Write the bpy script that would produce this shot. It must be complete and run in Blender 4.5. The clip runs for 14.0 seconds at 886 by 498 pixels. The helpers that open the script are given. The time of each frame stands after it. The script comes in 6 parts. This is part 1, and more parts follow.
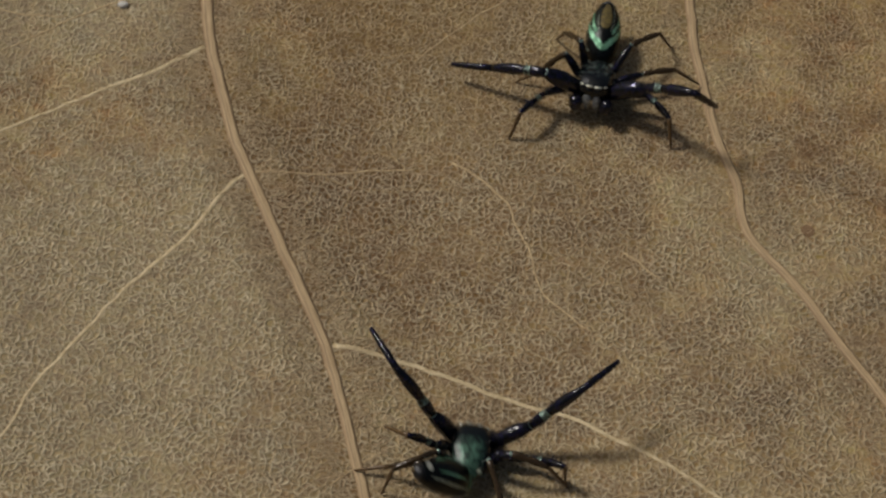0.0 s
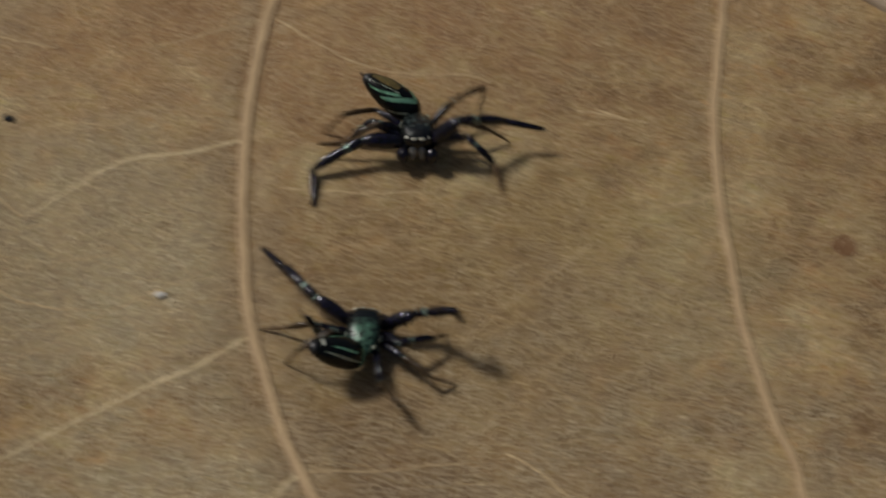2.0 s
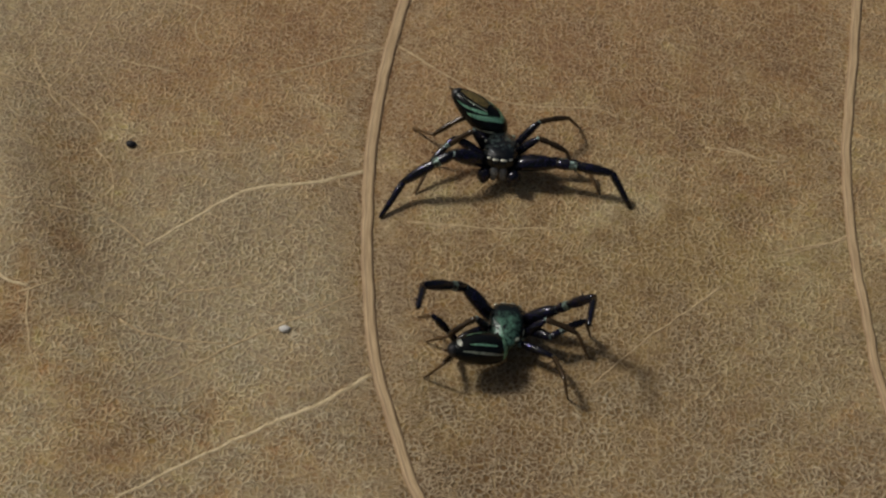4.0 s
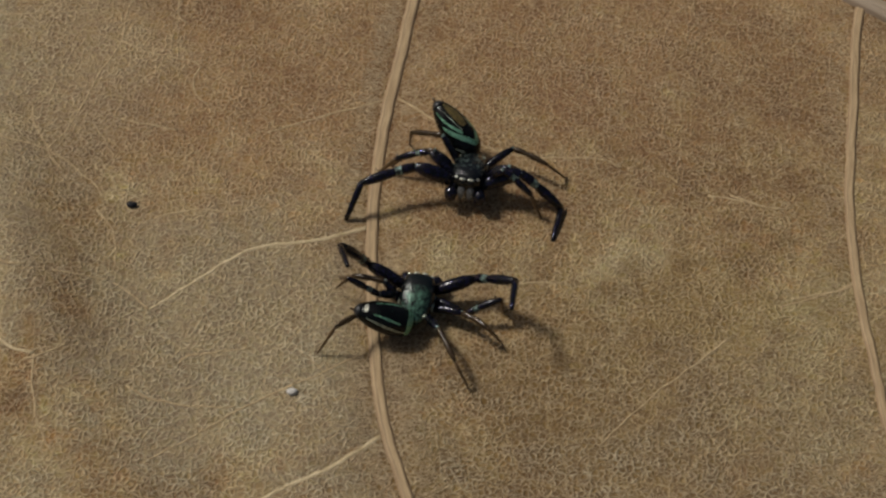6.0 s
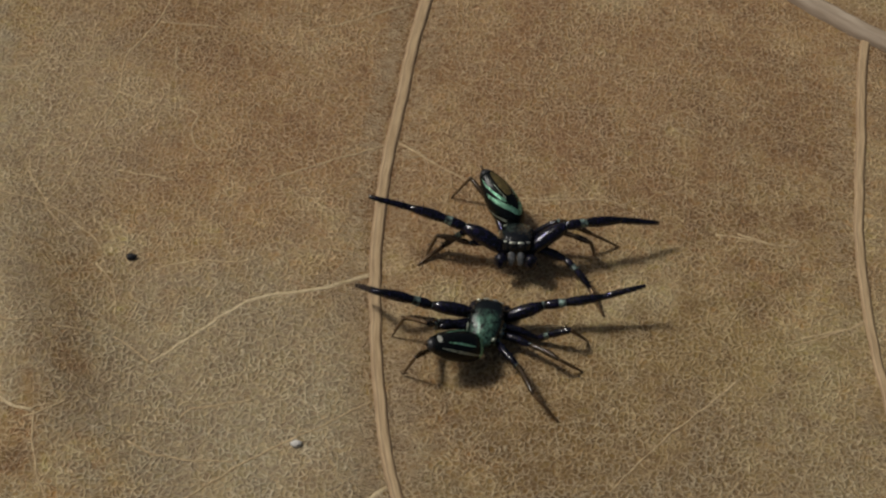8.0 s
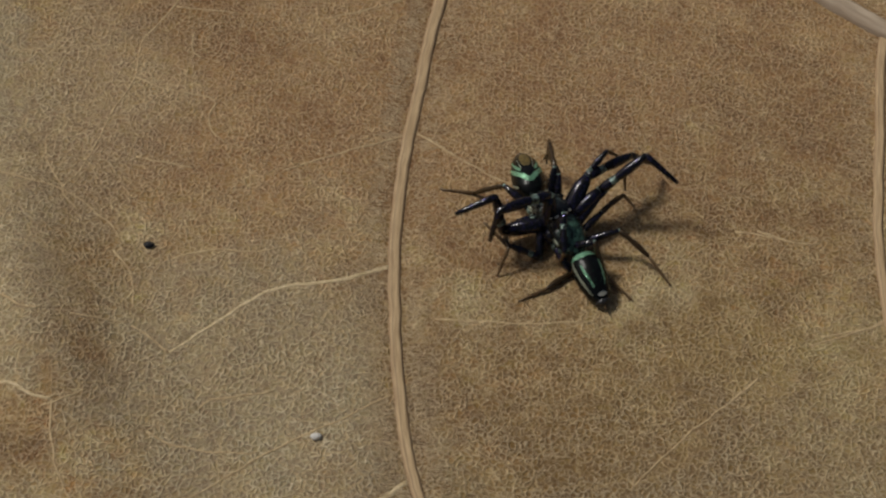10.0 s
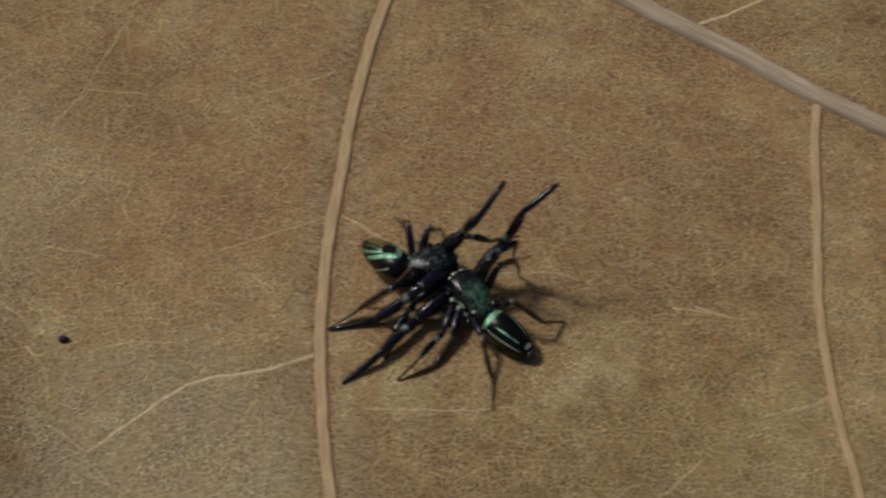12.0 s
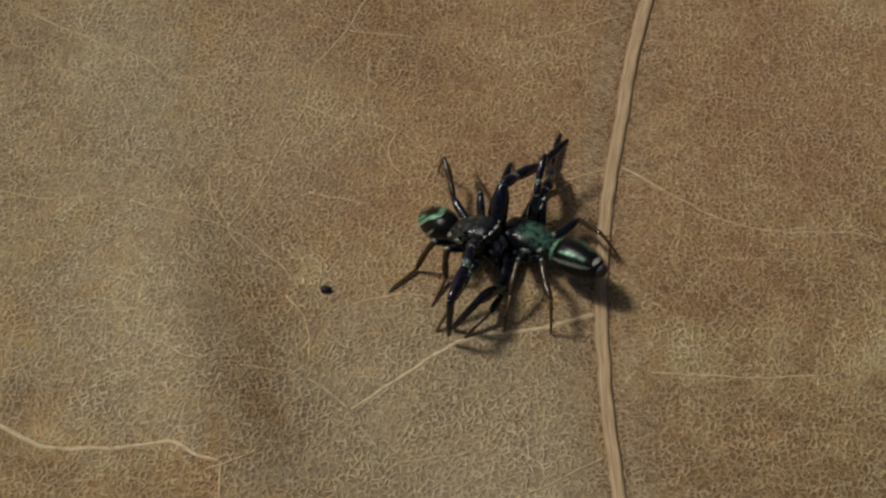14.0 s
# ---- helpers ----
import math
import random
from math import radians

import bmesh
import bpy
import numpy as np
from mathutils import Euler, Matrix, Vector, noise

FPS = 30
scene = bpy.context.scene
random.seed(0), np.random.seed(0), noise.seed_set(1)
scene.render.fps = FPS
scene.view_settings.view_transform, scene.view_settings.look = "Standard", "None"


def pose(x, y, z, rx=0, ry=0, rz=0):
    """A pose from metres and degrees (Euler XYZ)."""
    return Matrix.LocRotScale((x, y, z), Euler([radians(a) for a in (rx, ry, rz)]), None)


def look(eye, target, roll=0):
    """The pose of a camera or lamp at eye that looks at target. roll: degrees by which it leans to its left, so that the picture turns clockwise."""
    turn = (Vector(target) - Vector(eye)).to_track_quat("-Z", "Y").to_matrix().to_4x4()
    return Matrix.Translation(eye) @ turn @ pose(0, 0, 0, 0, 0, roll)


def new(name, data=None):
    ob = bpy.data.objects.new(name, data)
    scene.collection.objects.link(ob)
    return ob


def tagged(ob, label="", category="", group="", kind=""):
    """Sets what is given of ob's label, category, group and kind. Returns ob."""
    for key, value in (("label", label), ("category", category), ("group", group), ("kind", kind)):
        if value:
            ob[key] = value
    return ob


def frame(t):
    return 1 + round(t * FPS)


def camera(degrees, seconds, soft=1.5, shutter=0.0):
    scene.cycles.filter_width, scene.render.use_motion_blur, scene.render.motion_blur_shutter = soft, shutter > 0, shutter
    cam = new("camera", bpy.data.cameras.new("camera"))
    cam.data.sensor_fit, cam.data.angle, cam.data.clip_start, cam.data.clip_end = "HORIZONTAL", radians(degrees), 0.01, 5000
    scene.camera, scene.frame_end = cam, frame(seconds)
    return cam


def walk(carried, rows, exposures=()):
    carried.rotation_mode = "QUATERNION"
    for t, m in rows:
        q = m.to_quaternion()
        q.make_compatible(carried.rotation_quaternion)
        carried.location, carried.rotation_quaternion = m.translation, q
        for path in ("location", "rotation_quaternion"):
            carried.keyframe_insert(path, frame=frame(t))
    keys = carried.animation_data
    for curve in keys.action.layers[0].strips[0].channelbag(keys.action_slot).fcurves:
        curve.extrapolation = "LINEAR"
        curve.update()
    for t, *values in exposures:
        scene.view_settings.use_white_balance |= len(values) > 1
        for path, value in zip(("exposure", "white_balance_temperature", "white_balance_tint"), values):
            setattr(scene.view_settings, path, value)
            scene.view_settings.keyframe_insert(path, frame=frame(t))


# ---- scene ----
# A fallen dry leaf the size of a hand on which two small jumping spiders face each other.
# Shapes below are written in millimetres and scaled by MM when they become meshes.
MM = 0.001

# ---- camera ----
cam = camera(24, 14.0, soft=2.3, shutter=0.5)
PATH = [
    (0, (0.00988, -0.07072, 0.06742), (0.00917, -0.01733, -0.00503), 4.12),
    (0.4, (0.00880, -0.06970, 0.06812), (0.00972, -0.01580, -0.00395), 4.65),
    (0.5, (0.00906, -0.06836, 0.06933), (0.01033, -0.01484, -0.00301), 4.68),
    (0.6, (0.00885, -0.06804, 0.06946), (0.01022, -0.01439, -0.00278), 4.73),
    (0.9, (0.00759, -0.06753, 0.06987), (0.00925, -0.01348, -0.00208), 4.89),
    (1, (0.00739, -0.06520, 0.07000), (0.00918, -0.01102, -0.00185), 4.95),
    (1.1, (0.00677, -0.06393, 0.06991), (0.00842, -0.00948, -0.00173), 4.75),
    (1.4, (0.00641, -0.06490, 0.06963), (0.00766, -0.00963, -0.00139), 4.14),
    (1.5, (0.00667, -0.06546, 0.06954), (0.00776, -0.00992, -0.00128), 3.94),
    (1.6, (0.00651, -0.06598, 0.06973), (0.00780, -0.01010, -0.00081), 4.02),
    (1.9, (0.00680, -0.06444, 0.07033), (0.00863, -0.00751, 0.00065), 4.30),
    (2, (0.00435, -0.06413, 0.07053), (0.00636, -0.00686, 0.00113), 4.40),
    (2.1, (0.00356, -0.06462, 0.06991), (0.00550, -0.00697, 0.00082), 4.55),
    (2.2, (0.00274, -0.06386, 0.07042), (0.00402, -0.00743, 0.00161), 4.89),
    (4.3, (0.00114, -0.06180, 0.07029), (0.00069, -0.00472, 0.00071), 3.78),
    (4.4, (0.00206, -0.06156, 0.07059), (0.00165, -0.00476, 0.00079), 3.66),
    (4.5, (0.00268, -0.06067, 0.07090), (0.00232, -0.00414, 0.00088), 3.53),
    (4.6, (0.00303, -0.05999, 0.07079), (0.00307, -0.00331, 0.00087), 3.85),
    (4.9, (0.00197, -0.05991, 0.07045), (0.00323, -0.00284, 0.00087), 4.78),
    (5, (0.00170, -0.06057, 0.07034), (0.00336, -0.00337, 0.00088), 5.10),
    (5.1, (0.00165, -0.06028, 0.07043), (0.00339, -0.00319, 0.00088), 5.08),
    (5.4, (0.00055, -0.06002, 0.07067), (0.00244, -0.00325, 0.00086), 5.02),
    (5.5, (0.00034, -0.06026, 0.07076), (0.00230, -0.00361, 0.00086), 5.00),
    (5.6, (-0.00014, -0.06015, 0.07093), (0.00153, -0.00343, 0.00108), 4.70),
    (5.9, (-0.00081, -0.05956, 0.07147), (0.00007, -0.00265, 0.00175), 3.77),
    (6, (-0.00018, -0.05970, 0.07164), (0.00041, -0.00273, 0.00197), 3.46),
    (6.1, (-0.00003, -0.05956, 0.07169), (0.00034, -0.00247, 0.00211), 3.24),
    (6.4, (-0.00127, -0.05937, 0.07178), (-0.00158, -0.00194, 0.00249), 2.60),
    (6.5, (-0.00081, -0.05969, 0.07182), (-0.00136, -0.00215, 0.00262), 2.38),
    (6.6, (-0.00028, -0.05963, 0.07179), (-0.00079, -0.00209, 0.00259), 2.29),
    (6.9, (-0.00011, -0.05959, 0.07171), (-0.00049, -0.00205, 0.00250), 2.01),
    (7, (-0.00006, -0.05955, 0.07168), (-0.00040, -0.00203, 0.00247), 1.93),
    (7.1, (0.00005, -0.05950, 0.07156), (-0.00022, -0.00187, 0.00242), 1.90),
    (7.4, (0.00039, -0.05857, 0.07116), (0.00030, -0.00067, 0.00227), 1.87),
    (7.5, (0.00018, -0.05833, 0.07103), (0.00014, -0.00033, 0.00221), 1.85),
    (7.6, (0.00008, -0.05826, 0.07099), (0.00000, -0.00021, 0.00221), 1.82),
    (8, (0.00038, -0.05862, 0.07083), (0.00018, -0.00037, 0.00222), 1.61),
    (10.3, (-0.00207, -0.05731, 0.07102), (-0.00076, -0.00060, 0.00245), 3.69),
    (10.4, (-0.00107, -0.05651, 0.07029), (-0.00061, 0.00170, 0.00166), 2.23),
    (10.5, (-0.00112, -0.05632, 0.07027), (-0.00061, 0.00203, 0.00175), 2.35),
    (10.6, (-0.00096, -0.05648, 0.07037), (-0.00015, 0.00203, 0.00199), 2.43),
    (10.9, (-0.00023, -0.05641, 0.07062), (0.00146, 0.00258, 0.00267), 2.68),
    (11, (-0.00004, -0.05603, 0.07071), (0.00197, 0.00313, 0.00291), 2.77),
    (11.1, (-0.00006, -0.05572, 0.07067), (0.00236, 0.00345, 0.00289), 2.97),
    (11.4, (0.00139, -0.05560, 0.07052), (0.00508, 0.00361, 0.00284), 3.59),
    (11.5, (0.00129, -0.05547, 0.07047), (0.00540, 0.00376, 0.00283), 3.80),
    (11.6, (0.00096, -0.05533, 0.07015), (0.00510, 0.00398, 0.00258), 3.89),
    (11.9, (-0.00083, -0.05523, 0.06916), (0.00342, 0.00434, 0.00183), 4.15),
    (12, (-0.00193, -0.05503, 0.06882), (0.00237, 0.00462, 0.00157), 4.24),
    (12.1, (-0.00243, -0.05504, 0.06870), (0.00179, 0.00465, 0.00147), 4.16),
    (12.4, (-0.00191, -0.05490, 0.06831), (0.00202, 0.00490, 0.00116), 3.97),
    (12.5, (-0.00182, -0.05500, 0.06818), (0.00204, 0.00482, 0.00105), 3.91),
    (12.6, (-0.00218, -0.05480, 0.06795), (0.00147, 0.00486, 0.00067), 3.78),
    (12.9, (-0.00268, -0.05451, 0.06728), (0.00037, 0.00465, -0.00048), 3.39),
    (13, (-0.00344, -0.05477, 0.06706), (-0.00058, 0.00421, -0.00086), 3.25),
    (13.1, (-0.00332, -0.05487, 0.06641), (-0.00105, 0.00440, -0.00128), 3.17),
    (13.4, (-0.00594, -0.05388, 0.06447), (-0.00547, 0.00626, -0.00250), 2.89),
    (13.5, (-0.00627, -0.05324, 0.06383), (-0.00639, 0.00716, -0.00289), 2.81),
    (13.6, (-0.00623, -0.05187, 0.06344), (-0.00706, 0.00847, -0.00334), 2.24),
    (13.9, (-0.00602, -0.05129, 0.06231), (-0.00895, 0.00878, -0.00465), 0.54),
    (13.95, (-0.00592, -0.05217, 0.06202), (-0.00927, 0.00786, -0.00495), 0.25),
    (14, (-0.00579, -0.05250, 0.06193), (-0.00942, 0.00746, -0.00509), -0.02),
]
walk(cam, [(t, look(eye, target, roll)) for t, eye, target, roll in PATH], [(0, -0.28), (1.5, -0.25), (5, -0.21), (14, -0.23)])

# ---- light: a high soft sun through haze, from beyond the far corner of the leaf ----
SUN_FROM = Vector((-0.72, 0.27, 1.0)).normalized()
world = bpy.data.worlds.new("world")
scene.world = world
world.use_nodes = True
sky = world.node_tree.nodes.new("ShaderNodeTexSky")
sky.sky_type = "NISHITA"
sky.sun_disc = False
sky.dust_density = 5.0
sky.ozone_density = 0.4
sky.sun_elevation = math.asin(SUN_FROM.z)
sky.sun_rotation = math.atan2(SUN_FROM.x, SUN_FROM.y)
world.node_tree.links.new(sky.outputs["Color"], world.node_tree.nodes["Background"].inputs["Color"])
world.node_tree.nodes["Background"].inputs["Strength"].default_value = 0.033
sun = new("sun", bpy.data.lights.new("sun", "SUN"))
sun.data.energy = 2.2
sun.data.angle = radians(10)
sun.data.color = (1.0, 0.97, 0.91)
sun.matrix_world = look(SUN_FROM * 0.5, (0, 0, 0))


# ---- the leaf's veins, as lines on the blade ----
LATERAL = [(1.2, 27.2), (0.6, 25), (-0.1, 22.2), (-0.74, 19.5), (-1.3, 16.5), (-1.76, 13.5), (-2.08, 10.5), (-2.46, 7.5), (-2.71, 4.5),
    (-2.81, 1.5), (-2.71, -1.5), (-2.51, -4.5), (-2.17, -7.5), (-1.66, -10.5), (-0.73, -13.5), (0.32, -16.5), (1.8, -19.5), (3.27, -22.5),
    (4.78, -25.5), (5.87, -28.5), (6.82, -31.5), (8.3, -36), (10.7, -42), (15, -52)]
SECOND_LATERAL = [(20.61, 15.97), (20.26, 14.47), (19.83, 11), (19.54, 8.5), (19.21, 6), (18.91, 3.5), (18.8, 1), (18.81, -1.5), (18.94, -4),
    (19.16, -6.5), (19.35, -9), (19.82, -11.5), (20.3, -14), (21.14, -16.5), (21.57, -19), (23.48, -21.5), (25.03, -24), (26.67, -26.5),
    (28.02, -29), (29.6, -31.5), (34.4, -38), (41, -48)]
MIDRIB = [(-92, 68), (-60, 53), (-30, 40.5), (-8, 31), (-2, 28.6), (4, 26.1), (8.3, 24.35), (11.54, 23.07), (13.04, 21.93), (14.94, 20.66), (17.32, 18.93), (19.12, 17.39),
    (20.65, 16.17), (22.92, 14.57), (24.93, 13.29), (26.58, 12.03), (29.5, 10.1), (36, 6), (46, -1), (56, -9), (80, -27), (104, -46)]
VEINLETS = [
    ((-1.8, -11.1), (-3.3, -12.5), (-5.3, -13.7), (-6.9, -14.7), (-8.4, -15.7), (-9.6, -16.6), (-11.4, -18.0)),
    ((0.8, -17.9), (0.0, -19.3), (-0.7, -20.6), (-1.7, -22.1), (-3.3, -24.1), (-4.1, -25.5), (-5.2, -27.6), (-5.9, -28.8), (-6.4, -30.5), (-7.2, -32.1), (-7.4, -33.8)),
    ((7.4, -30.6), (6.7, -31.3), (5.9, -32.1)),
    ((1.1, -17.8), (3.3, -17.6), (5.6, -17.2), (7.9, -16.9)),
    ((9.3, -16.5), (10.4, -17.2), (11.6, -18.4), (12.1, -19.6), (12.8, -21.0), (13.2, -22.5), (14.2, -23.5), (15.4, -24.4)),
    ((5.3, -26.0), (6.6, -26.1), (8.4, -26.4), (10.0, -26.8), (11.1, -27.3), (12.7, -27.8), (14.4, -28.2), (16.2, -29.1), (17.9, -30.0), (19.8, -31.2), (21.5, -32.4)),
    ((16.5, -20.5), (17.3, -21.1), (18.1, -21.8)),
    ((-3.0, 0.1), (-4.7, -0.8), (-6.2, -1.2), (-7.7, -1.6), (-9.1, -2.5), (-10.0, -3.4), (-10.9, -4.2), (-12.1, -5.3)),
    ((-12.1, -5.3), (-13.0, -4.5), (-13.8, -4.0)),
    ((-2.6, -6.8), (-3.5, -7.5), (-4.7, -8.3), (-6.0, -9.0)),
    ((-17.0, -8.5), (-16.2, -8.2), (-15.2, -7.6)),
    ((-26.4, -6.4), (-25.0, -6.8), (-23.0, -7.6), (-20.7, -7.5), (-18.6, -7.3), (-17.7, -7.8), (-16.6, -8.2)),
    ((-16.6, -8.2), (-16.4, -9.7), (-15.9, -11.4), (-15.0, -12.9)),
    ((-2.0, 8.1), (0.1, 6.3), (2.1, 5.1), (4.3, 4.6), (7.4, 4.7), (8.5, 4.3)),
    ((-2.5, 8.0), (-4.2, 7.1), (-5.5, 6.5), (-6.8, 5.9), (-8.0, 5.3)),
    ((13.4, 3.0), (15.4, 2.3), (16.2, 2.4)),
    ((18.7, -2.0), (17.8, -2.3), (15.8, -2.9)),
    ((12.9, -5.3), (10.7, -7.4), (8.7, -9.4), (7.3, -11.1)),
    ((-28.1, 15.8), (-25.6, 14.5), (-22.9, 13.3), (-21.3, 12.2), (-18.8, 12.4), (-16.7, 12.7)),
    ((-12.8, 20.0), (-13.6, 17.2), (-14.4, 15.0), (-15.4, 12.9), (-15.4, 10.8), (-16.0, 8.9), (-16.5, 7.2), (-16.9, 5.6), (-17.8, 3.5)),
    ((-15.4, 10.6), (-14.0, 10.0), (-12.0, 9.6), (-11.4, 9.2)),
    ((-28.4, 5.2), (-27.5, 5.1), (-25.5, 4.7), (-23.9, 4.9), (-22.0, 4.7)),
    ((-22.0, 4.7), (-20.5, 4.1), (-17.8, 3.4), (-16.7, 2.7), (-15.4, 1.6), (-14.9, 0.8)),
    ((-23.8, -2.1), (-22.8, -1.2), (-21.0, -1.2), (-20.1, -2.0)),
    ((-1.8, 17.5), (-4.6, 16.1), (-7.0, 15.2)),
    ((15.1, 21.1), (16.6, 21.9), (17.7, 22.5), (20.5, 24.2)),
    ((18.8, -1.8), (17.8, -2.3), (15.3, -3.4)),
    ((-0.9, -2.8), (1.0, -2.9), (3.4, -2.9), (5.8, -2.7)),
    ((12.4, 2.9), (13.9, 2.7), (15.7, 2.2)),
    ((-5.5, -8.7), (-6.8, -9.5), (-8.2, -10.4), (-9.2, -11.3), (-10.3, -12.1), (-11.2, -12.8)),
    ((-12.5, -0.2), (-11.5, 0.2), (-10.3, 0.4), (-8.9, 0.4), (-7.9, 0.7)),
    ((-10.5, -8.0), (-10.1, -7.6), (-8.9, -7.3), (-7.6, -7.0)),
    ((-12.6, -9.3), (-11.5, -9.8), (-10.3, -10.0), (-8.7, -10.1), (-7.9, -10.0)),
    ((-16.4, -3.9), (-14.9, -3.9), (-14.0, -3.9)),
    ((-19.4, -3.0), (-18.5, -3.7), (-17.6, -3.8)),
    ((-15.1, 0.1), (-14.2, -1.1), (-13.8, -3.2)),
    ((-11.5, 9.3), (-11.7, 8.4), (-11.6, 7.6), (-10.9, 6.8)),
    ((-13.0, 13.8), (-13.0, 12.7), (-12.4, 12.1)),
    ((-14.8, 5.7), (-13.5, 5.4), (-12.1, 5.2)),
    ((-17.9, 3.8), (-17.6, 3.0), (-17.0, 2.2)),
    ((-17.9, 3.8), (-18.6, 4.8), (-19.0, 6.4)),
    ((-14.0, 15.5), (-12.5, 15.4), (-11.0, 15.3)),
]


STRONG = ((-1.8, -11.1), (0.8, -17.9), (5.3, -26.0), (-3.0, 0.1), (-26.4, -6.4), (15.1, 21.1))


def spline(points, step):
    """Even points along a smooth curve through the given ones."""
    p = [Vector((x, y, 0)) for x, y in points]
    p = [2 * p[0] - p[1], *p, 2 * p[-1] - p[-2]]
    out = []
    for a, b, c, d in zip(p, p[1:], p[2:], p[3:]):
        n = max(1, round((c - b).length / step))
        for i in range(n):
            u = i / n
            out.append(0.5 * (2 * b + (c - a) * u + (2 * a - 5 * b + 4 * c - d) * u * u + (3 * b - a - 3 * c + d) * u ** 3))
    return out + [p[-2]]


LATERAL_LINE, SECOND_LINE, MIDRIB_LINE = (spline(p, 0.5) for p in (LATERAL, SECOND_LATERAL, MIDRIB))


# ---- materials ----
def shader(name):
    m = bpy.data.materials.new(name)
    m.use_nodes = True
    return m, m.node_tree.nodes, m.node_tree.links, m.node_tree.nodes["Principled BSDF"]


def node(nodes, kind, **values):
    n = nodes.new("ShaderNode" + kind)
    for k, v in values.items():
        n.inputs[k].default_value = v
    return n


def ramp(nodes, stops):
    r = nodes.new("ShaderNodeValToRGB")
    while len(r.color_ramp.elements) < len(stops):
        r.color_ramp.elements.new(0.5)
    for e, (at, colour) in zip(r.color_ramp.elements, stops):
        e.position = at
        e.color = (*colour, 1) if len(colour) == 3 else colour
    return r


def millimetres(nodes, links):
    """Object coordinates in millimetres."""
    tex = nodes.new("ShaderNodeTexCoord")
    grow = nodes.new("ShaderNodeMapping")
    grow.inputs["Scale"].default_value = (1000, 1000, 1000)
    links.new(tex.outputs["Object"], grow.inputs["Vector"])
    return grow.outputs["Vector"]


def mix(nodes, links, kind, factor, a, b):
    m = nodes.new("ShaderNodeMix")
    m.data_type = "RGBA"
    m.blend_type = kind
    for slot, value in ((0, factor), (6, a), (7, b)):
        if hasattr(value, "links"):
            links.new(value, m.inputs[slot])
        else:
            m.inputs[slot].default_value = value
    return m.outputs[2]


def maths(nodes, links, kind, a, b=0.0):
    m = nodes.new("ShaderNodeMath")
    m.operation = kind
    for slot, value in ((0, a), (1, b)):
        if hasattr(value, "links"):
            links.new(value, m.inputs[slot])
        else:
            m.inputs[slot].default_value = value
    return m.outputs[0]


def stain(nodes, links, where, x, y, rx, ry, turn, wobble):
    """1 inside a soft uneven oval on the leaf, 0 outside."""
    place = nodes.new("ShaderNodeMapping")
    place.vector_type = "TEXTURE"
    place.inputs["Location"].default_value = (x, y, 0)
    place.inputs["Rotation"].default_value = (0, 0, radians(turn))
    place.inputs["Scale"].default_value = (rx, ry, 1000)
    links.new(where, place.inputs["Vector"])
    length = nodes.new("ShaderNodeVectorMath")
    length.operation = "LENGTH"
    links.new(place.outputs["Vector"], length.inputs[0])
    uneven = maths(nodes, links, "ADD", length.outputs["Value"], wobble)
    soft = nodes.new("ShaderNodeMapRange")
    soft.interpolation_type = "SMOOTHSTEP"
    for slot, value in (("From Min", 1.35), ("From Max", 0.55)):
        soft.inputs[slot].default_value = value
    links.new(uneven, soft.inputs["Value"])
    return soft.outputs["Result"]


